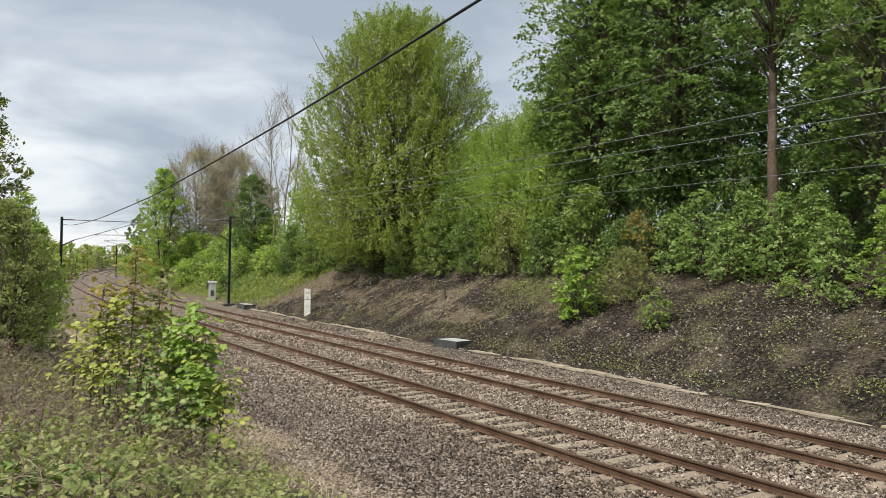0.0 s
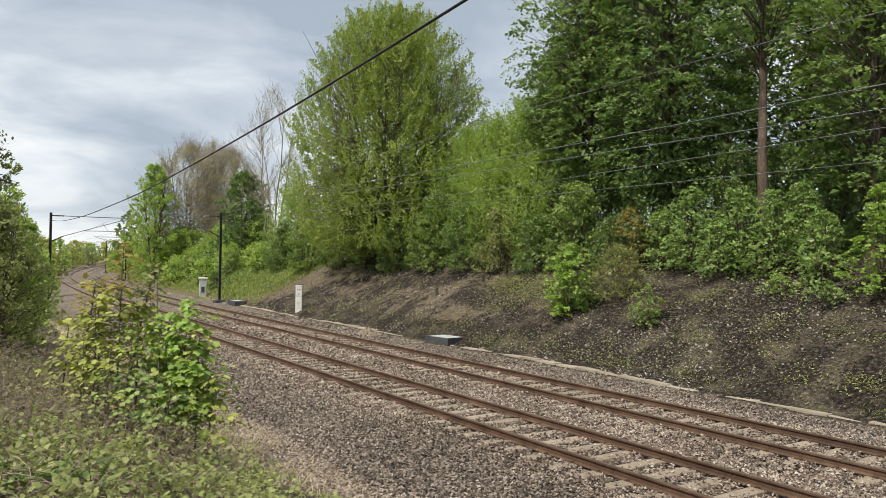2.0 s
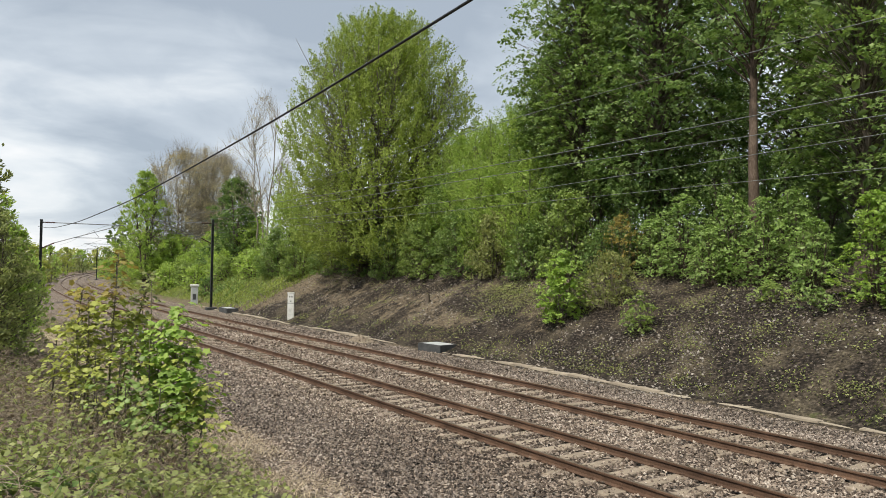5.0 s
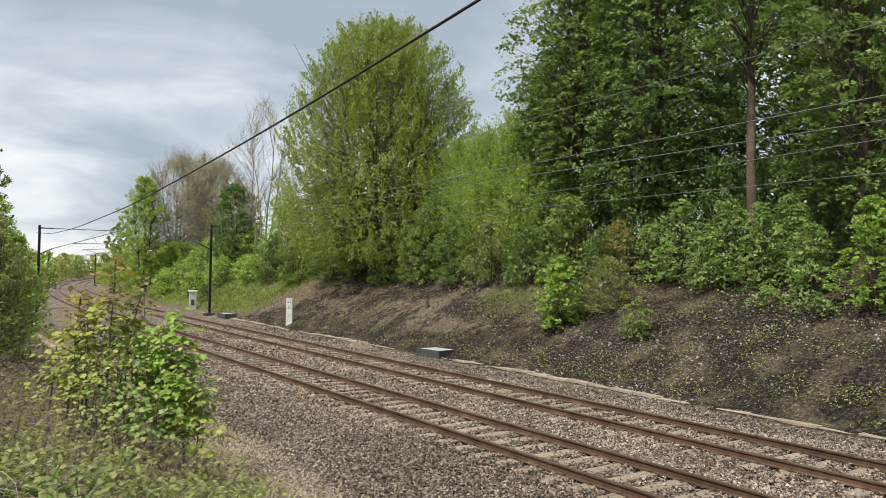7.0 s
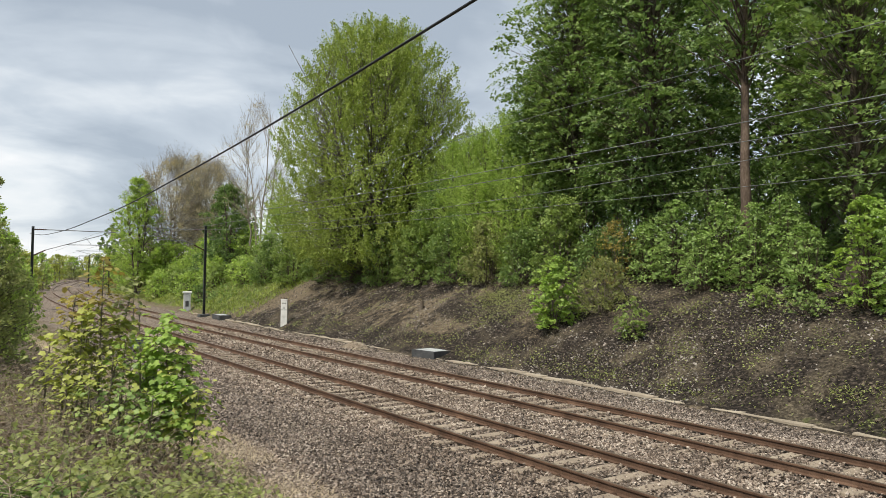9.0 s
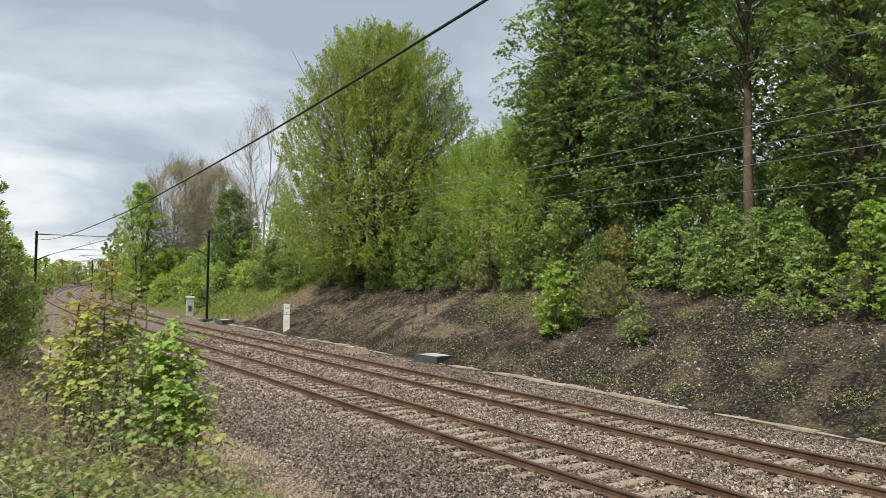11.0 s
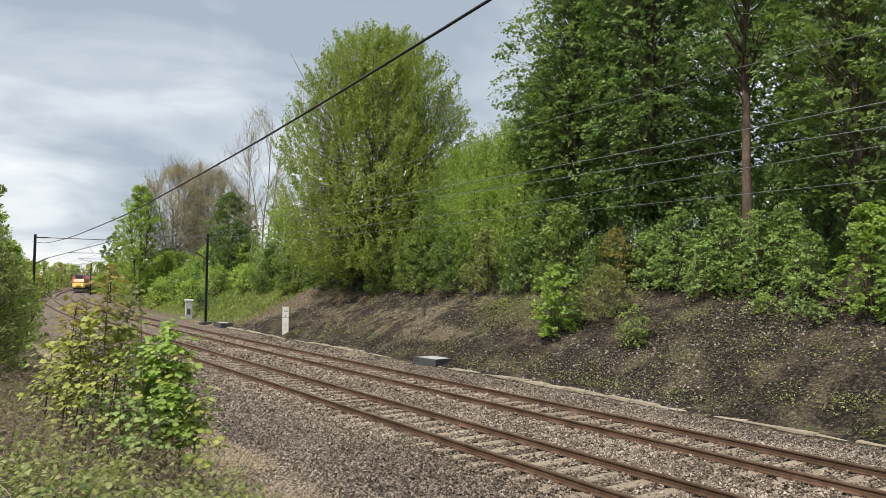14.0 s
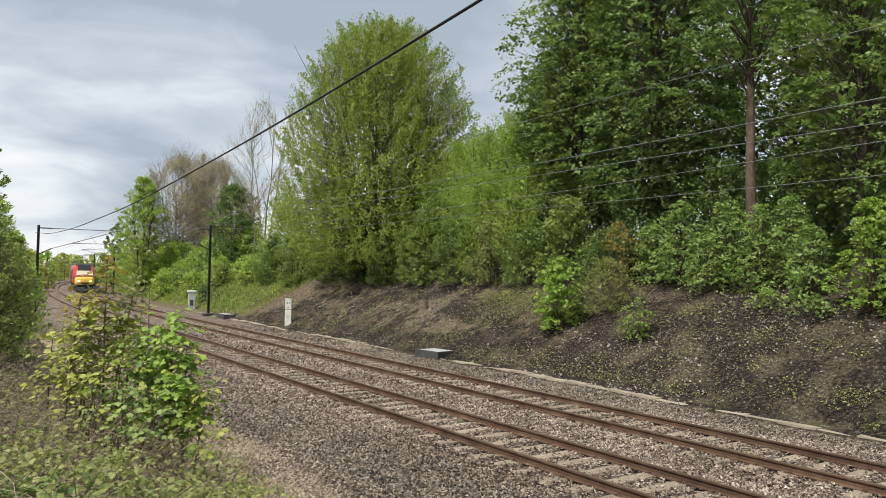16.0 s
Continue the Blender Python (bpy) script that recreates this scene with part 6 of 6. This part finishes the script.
def sapling(x, y, height, seed, leaf, top_leaf, label, dense=1.0, spread=0.32, size=0.12, bare=0.12, lean=(0.0, 0.0), per=3):
    """A young sycamore: a thin stem with pairs of leaf stalks at its nodes and lobed leaves."""
    rng = np.random.default_rng(seed)
    ob = tagged(empty("sapling", (x, y, float(gz(x, y)) - 0.03)), label, "sapling", "saplings on the near bank")
    top = np.array([rng.normal(0, 0.04) + lean[0], rng.normal(0, 0.04) + lean[1], height])
    st = bend(np.zeros(3), top, 0.0, 9, rng, 0.015)
    paths = [(st, np.linspace(0.013, 0.005, 9))]
    groups = {"leaves": [], "young_leaves": []}
    k = max(4, int(8.5 * height * dense))
    turn = rng.uniform(0, 6.28)
    for i in range(k):
        h = bare + (1 - bare) * (i + 0.5 + rng.uniform(-0.3, 0.3)) / k
        p = np.array([np.interp(h * height, st[:, 2], st[:, j]) for j in range(3)])
        turn += math.pi / 2 + rng.uniform(-0.3, 0.3)
        for a in (turn, turn + math.pi):
            if rng.random() < 0.12:
                continue
            L = spread * (1.15 - 0.80 * h) * rng.uniform(0.6, 1.2)
            o = np.array([math.cos(a), math.sin(a), 0.0])
            e = p + o * L + [0, 0, L * rng.uniform(0.25, 0.75)]
            paths.append((bend(p, e, 0.1, 4, rng, 0.03), np.linspace(0.004, 0.0018, 4)))
            m = min(per, 3) if h > 0.88 else int(rng.integers(max(1, per - 1), per + 2))
            q = e + rng.normal(0, 1, (m, 3)) * np.array([0.085, 0.085, 0.022]) * (1.25 - 0.5 * h)
            fc = np.array([0, 0, 1.0]) + o * 0.45 + rng.normal(0, 0.30, (m, 3))
            al = o + unit(q - e) * 0.8 + [0, 0, -0.25] + rng.normal(0, 0.2, (m, 3))
            groups["young_leaves" if h > 0.74 else "leaves"].append((q, fc, al))
    V, F = tube_arrays(paths, 4)
    part("stem", mesh_np("stem", V, F, BARK_PALE, True), None, ob)
    for name, mat, sz in (("leaves", leaf, size), ("young_leaves", top_leaf, size * 0.82)):
        g = groups[name]
        if g:
            V, F = leaf_arrays(np.concatenate([q[0] for q in g]), sz, rng, "maple", face=np.concatenate([q[1] for q in g]), along=np.concatenate([q[2] for q in g]))
            part(name, mesh_np(name, V, F, mat), None, ob)
    return ob


SAPLINGS = []


def build_saplings():
    def grow(x, y, top, seed, leaf, top_leaf, label, **how):
        SAPLINGS.append(sapling(x, y, top - float(gz(x, y)), seed, leaf, top_leaf, label, **how))
    # tall thin stems that stand over the rest
    grow(1.66, 9.58, 3.45, 200, LEAF_YOUNG, LEAF_RED, "tall thin sapling with reddish young leaves at the top", dense=1.9, spread=0.27, size=0.088, per=5, bare=0.40)
    grow(1.75, 9.80, 3.25, 201, LEAF_YOUNG, LEAF_OLIVE, "thin leaning sapling with yellowish leaves", dense=1.9, spread=0.25, size=0.088, per=5, bare=0.35, lean=(0.22, -0.04))
    grow(1.28, 9.86, 3.09, 202, LEAF_YOUNG, LEAF_RED, "thin sapling with yellowish leaves and reddish tip", dense=1.9, spread=0.27, size=0.088, per=5, bare=0.30)
    grow(1.50, 9.94, 2.98, 203, LEAF_OLIVE, LEAF_YOUNG, "thin sapling with olive leaves and yellow tip", dense=1.9, spread=0.27, size=0.088, per=5, bare=0.30)
    grow(1.38, 9.60, 2.75, 204, LEAF_YOUNG, LEAF_YOUNG, "thin sapling with sparse yellowish leaves", dense=1.0, spread=0.30, size=0.088, per=5, bare=0.25)
    grow(2.26, 10.37, 3.12, 205, LEAF_OLIVE, LEAF_RED, "slender sapling with few small olive leaves", dense=0.5, spread=0.18, size=0.075, bare=0.3, per=1)
    grow(2.15, 10.57, 3.07, 206, LEAF_OLIVE, LEAF_RED, "slender sapling with few small reddish leaves", dense=0.5, spread=0.18, size=0.075, bare=0.3, per=1)
    grow(1.11, 10.11, 2.53, 207, LEAF_OLIVE, LEAF_YOUNG, "thin sapling with olive leaves beside the hawthorn", dense=1.0, spread=0.3, size=0.10, bare=0.2)
    # the bright leafy ones at the verge
    grow(2.34, 9.20, 2.82, 208, LEAF_BRIGHT, LEAF_BRIGHT, "leafy bright green sycamore sapling waving in the wind", dense=2.7, spread=0.36, size=0.112, bare=0.15, per=6)
    grow(2.21, 9.45, 2.62, 209, LEAF_BRIGHT, LEAF_BRIGHT, "leafy bright green sycamore sapling", dense=2.4, spread=0.36, size=0.105, bare=0.15, per=6)
    grow(2.44, 8.99, 2.42, 210, LEAF_BRIGHT, LEAF_YOUNG, "leafy bright green sapling with yellower tip", dense=2.2, spread=0.36, size=0.095, bare=0.15, per=6)
    grow(2.49, 8.77, 2.01, 211, LEAF_YOUNG, LEAF_YOUNG, "low yellow-green sapling leaning over the verge", dense=2.0, spread=0.34, size=0.09, bare=0.2, lean=(0.16, -0.04), per=5)
    # the bushy mass round their feet
    for x, y, top, seed, leaf, tip, words in (
            (1.27, 9.49, 2.39, 212, LEAF_YOUNG, LEAF_YOUNG, "bushy olive sapling beside the hawthorn"),
            (1.47, 9.29, 2.30, 213, LEAF_YOUNG, LEAF_YOUNG, "bushy green sapling among the brambles"),
            (1.65, 9.18, 2.37, 214, LEAF_SYCAMORE, LEAF_YOUNG, "bushy green sapling among the brambles"),
            (1.83, 9.33, 2.53, 215, LEAF_SYCAMORE, LEAF_BRIGHT, "bushy green sapling with brighter tip"),
            (2.01, 9.15, 2.46, 216, LEAF_YOUNG, LEAF_BRIGHT, "bushy green sapling beside the bright ones"),
            (1.76, 8.88, 1.96, 217, LEAF_SYCAMORE, LEAF_SYCAMORE, "low dull green sapling over dead canes"),
            (2.03, 8.81, 1.94, 218, LEAF_SYCAMORE, LEAF_SYCAMORE, "low dull green sapling over dead canes"),
            (1.49, 8.95, 1.90, 219, LEAF_OLIVE, LEAF_OLIVE, "low dull olive sapling among dead canes")):
        grow(x, y, top, seed, leaf, tip, words, dense=1.6, spread=0.42, size=0.072, bare=0.12, per=5)


build_saplings()


# ---------------------------------------------------------------- the train
RED = material("red_train_paint", [(0.32, 0.025, 0.024), (0.40, 0.038, 0.034), (0.46, 0.06, 0.05)], 0.35, 0.8, 12, 0.05, 0.002)
YELLOW = material("yellow_end_paint", [(0.80, 0.46, 0.07), (0.86, 0.55, 0.11), (0.90, 0.62, 0.17)], 0.4, 0.8, 12, 0.05, 0.002)
WHITE_PAINT = material("white_train_paint", [(0.46, 0.38, 0.28), (0.58, 0.49, 0.38), (0.66, 0.57, 0.46)], 0.4, 0.8, 12, 0.05, 0.002)
ROOF_GREY = material("roof_grey", [(0.09, 0.09, 0.09), (0.14, 0.14, 0.14), (0.19, 0.185, 0.18)], 0.7, 1, 12, 0.1)
UNDER = material("underframe_grime", [(0.012, 0.011, 0.01), (0.024, 0.021, 0.018), (0.04, 0.034, 0.028)], 0.8, 2, 20, 0.2)
DARK_GLASS = material("dark_glass", [(0.006, 0.007, 0.008), (0.01, 0.011, 0.012), (0.014, 0.015, 0.016)], 0.08, 2, 20, 0.0, spec=0.6)


def lamp_material():
    mt = bpy.data.materials.new("headlight_glow")
    mt.use_nodes = True
    b = mt.node_tree.nodes["Principled BSDF"]
    b.inputs["Emission Color"].default_value = (1.0, 0.86, 0.6, 1)
    b.inputs["Emission Strength"].default_value = 6.0
    return mt


HEADLIGHT = lamp_material()


def loft(sections, mat, cap0=True, cap1=True):
    """A hull through rounded sections (y, half width, bottom, top)."""
    n = 20
    a = np.arange(n) * 2 * np.pi / n + np.pi / n
    e = 0.42
    px, pz = np.sign(np.cos(a)) * np.abs(np.cos(a)) ** e, np.sign(np.sin(a)) * np.abs(np.sin(a)) ** e
    bm = bmesh.new()
    rings = []
    for y, w, z0, z1 in sections:
        rings.append([bm.verts.new((w * px[i], y, (z0 + z1) / 2 + (z1 - z0) / 2 * pz[i])) for i in range(n)])
    for r0, r1 in zip(rings, rings[1:]):
        for i in range(n):
            bm.faces.new((r0[i], r0[(i + 1) % n], r1[(i + 1) % n], r1[i]))
    if cap0:
        bm.faces.new(rings[0])
    if cap1:
        bm.faces.new(rings[len(rings) - 1][::-1])
    bmesh.ops.recalc_face_normals(bm, faces=bm.faces)
    for f in bm.faces:
        f.smooth = True
    return bm


def slab(pts, depth=0.02):
    """A plate through four corners, thickened along its normal."""
    bm = bmesh.new()
    v = [bm.verts.new(p) for p in pts]
    f = bm.faces.new(v)
    f.normal_update()
    r = bmesh.ops.extrude_face_region(bm, geom=[f])
    bmesh.ops.translate(bm, verts=[g for g in r["geom"] if isinstance(g, bmesh.types.BMVert)], vec=f.normal * depth)
    bmesh.ops.recalc_face_normals(bm, faces=bm.faces)
    return bm


def bogie(parent, y):
    b = part("bogie", boxed((-1.15, y - 1.7, 0.32), (1.15, y + 1.7, 0.78), 0.05), UNDER, parent)
    for dy in (-1.3, 1.3):
        for sx in (-1, 1):
            bm = bmesh.new()
            bmesh.ops.create_cone(bm, cap_ends=True, segments=20, radius1=0.46, radius2=0.46, depth=0.13,
                                  matrix=Matrix.Translation((sx * 0.75, y + dy, 0.46)) @ Matrix.Rotation(math.pi / 2, 4, "Y"))
            part("wheel", bm, UNDER, b)


def build_power_car():
    t = tagged(empty("power_car"), "red and yellow diesel power car leading a passenger train", "locomotive", "train")
    part("nose", loft([(-0.02, 0.92, 1.0, 1.86), (-0.12, 1.08, 0.95, 2.0), (-0.5, 1.22, 0.95, 2.1), (-1.25, 1.28, 0.95, 2.18)], YELLOW, True, False), None, t, "orange-yellow warning nose").data.materials.append(YELLOW)
    part("cab", loft([(-0.55, 1.20, 1.7, 2.14), (-0.72, 1.24, 1.0, 2.42), (-1.3, 1.32, 0.95, 2.85), (-2.0, 1.36, 0.95, 3.4), (-2.7, 1.37, 0.95, 3.72), (-3.4, 1.37, 0.95, 3.8)], None, True, False), RED, t)
    part("body", loft([(-3.4, 1.37, 0.95, 3.8), (-17.7, 1.37, 0.95, 3.8)], None, False, True), RED, t)
    part("windscreen", slab([(-0.86, -1.42, 2.94), (0.86, -1.42, 2.94), (0.74, -2.45, 3.68), (-0.74, -2.45, 3.68)], 0.05), DARK_GLASS, t, "dark raked windscreen")
    part("white_panel", slab([(-1.02, -0.66, 2.30), (1.02, -0.66, 2.30), (0.98, -1.38, 2.91), (-0.98, -1.38, 2.91)], 0.06), WHITE_PAINT, t, "pale panel under the windscreen")
    for sx in (-1, 1):
        part("headlight", boxed((sx * 0.72 - 0.12, -0.04, 1.44), (sx * 0.72 + 0.12, 0.035, 1.58), 0.02), HEADLIGHT, t, "lit headlight")
        part("cab_door", boxed((sx * 1.37 - 0.015, -4.3, 1.15), (sx * 1.37 + 0.015, -3.6, 2.95)), WHITE_PAINT, t)
        part("grille", boxed((sx * 1.37 - 0.02, -9.5, 1.7), (sx * 1.37 + 0.02, -6.0, 3.0)), UNDER, t)
    part("valance", boxed((-1.05, -1.6, 0.30), (1.05, -0.25, 1.0), 0.08), UNDER, t)
    part("fuel_tank", boxed((-1.2, -11.0, 0.35), (1.2, -6.6, 0.98), 0.06), UNDER, t)
    bm = bmesh.new()
    for zz in (1.12, 1.2, 1.28):
        box(bm, (-0.5, -0.05, zz - 0.025), (0.5, 0.02, zz + 0.025))
    part("nose_grille", bm, UNDER, t, "dark slotted grille in the nose")
    for sx in (-1, 1):
        part("buffer", boxed((sx * 0.86 - 0.2, -0.3, 0.86), (sx * 0.86 + 0.2, 0.04, 1.02), 0.04), UNDER, t)
    part("snow_plough", slab([(-1.1, -0.05, 0.75), (1.1, -0.05, 0.75), (0.95, 0.12, 0.22), (-0.95, 0.12, 0.22)], 0.04), CONCRETE_DARK, t)
    part("coupler", boxed((-0.16, -0.1, 0.84), (0.16, 0.16, 1.04), 0.03), STEEL_DARK, t)
    part("roof_panel", boxed((-1.05, -17.0, 3.66), (1.05, -2.6, 3.90), 0.06), ROOF_GREY, t)
    bogie(t, -3.9)
    bogie(t, -14.0)
    return t


def build_coach():
    t = tagged(empty("passenger_coach"), "red passenger coach with a dark window band", "railway coach", "train")
    part("body", loft([(0, 1.34, 0.95, 3.7), (-0.25, 1.37, 0.92, 3.74), (-22.6, 1.37, 0.92, 3.74), (-22.85, 1.34, 0.95, 3.7)], None), RED, t)
    part("roof_panel", boxed((-1.0, -22.2, 3.66), (1.0, -0.7, 3.80), 0.04), ROOF_GREY, t)
    for sx in (-1, 1):
        for i in range(8):
            y = -3.2 - i * 2.15
            part("window", boxed((sx * 1.37 - 0.012, y - 0.75, 2.05), (sx * 1.37 + 0.012, y + 0.75, 2.85), 0.008), DARK_GLASS, t)
        for y in (-1.1, -21.7):
            part("door", boxed((sx * 1.37 - 0.014, y - 0.42, 1.15), (sx * 1.37 + 0.014, y + 0.42, 3.0)), WHITE_PAINT, t)
    part("underframe", boxed((-1.15, -16, 0.40), (1.15, -7, 0.95), 0.05), UNDER, t)
    bogie(t, -3.4)
    bogie(t, -19.4)
    return t


POWER_CAR = build_power_car()
COACHES = [build_coach()]
for _i in range(3):
    COACHES.append(copy_thing(COACHES[0], Matrix.Identity(4)))


# ---------------------------------------------------------------- what moves
def train_at(t):
    """Where the front of the train stands along the line."""
    return 112.0 + 33.5 * (16.0 - t)


def on_line(front, length):
    a, b = rail_point(front, SPACING), rail_point(front + length, SPACING)
    v = a - b
    return pose(a.x, a.y, 0, 0, 0, math.degrees(math.atan2(-v.x, v.y)))


def motions():
    times = [0.0, 2.0, 4.0, 6.0, 8.0, 9.0, 10.0, 11.0] + [11.5 + 0.5 * i for i in range(10)]
    back = 0.0
    for ob, length in [(POWER_CAR, 17.7)] + [(c, 22.85) for c in COACHES]:
        walk(ob, [(t, on_line(train_at(t) + back, length)) for t in times])
        back += length + 0.6
    # the saplings sway in the wind
    for i, ob in enumerate(SAPLINGS):
        rnd = random.Random(40 + i)
        p = ob.matrix_basis.translation.copy()
        f1, f2, a = rnd.uniform(0.35, 0.5), rnd.uniform(0.9, 1.2), rnd.uniform(0, 6.28)
        rows = []
        for k in range(33):
            t = k * 0.5
            g = 1.2 + 1.3 * math.sin(2 * math.pi * f1 * t + a) + 0.6 * math.sin(2 * math.pi * f2 * t + 2 * a)
            rows.append((t, pose(p.x, p.y, p.z, 0.4 * g, g, 0)))
        walk(ob, rows)


motions()
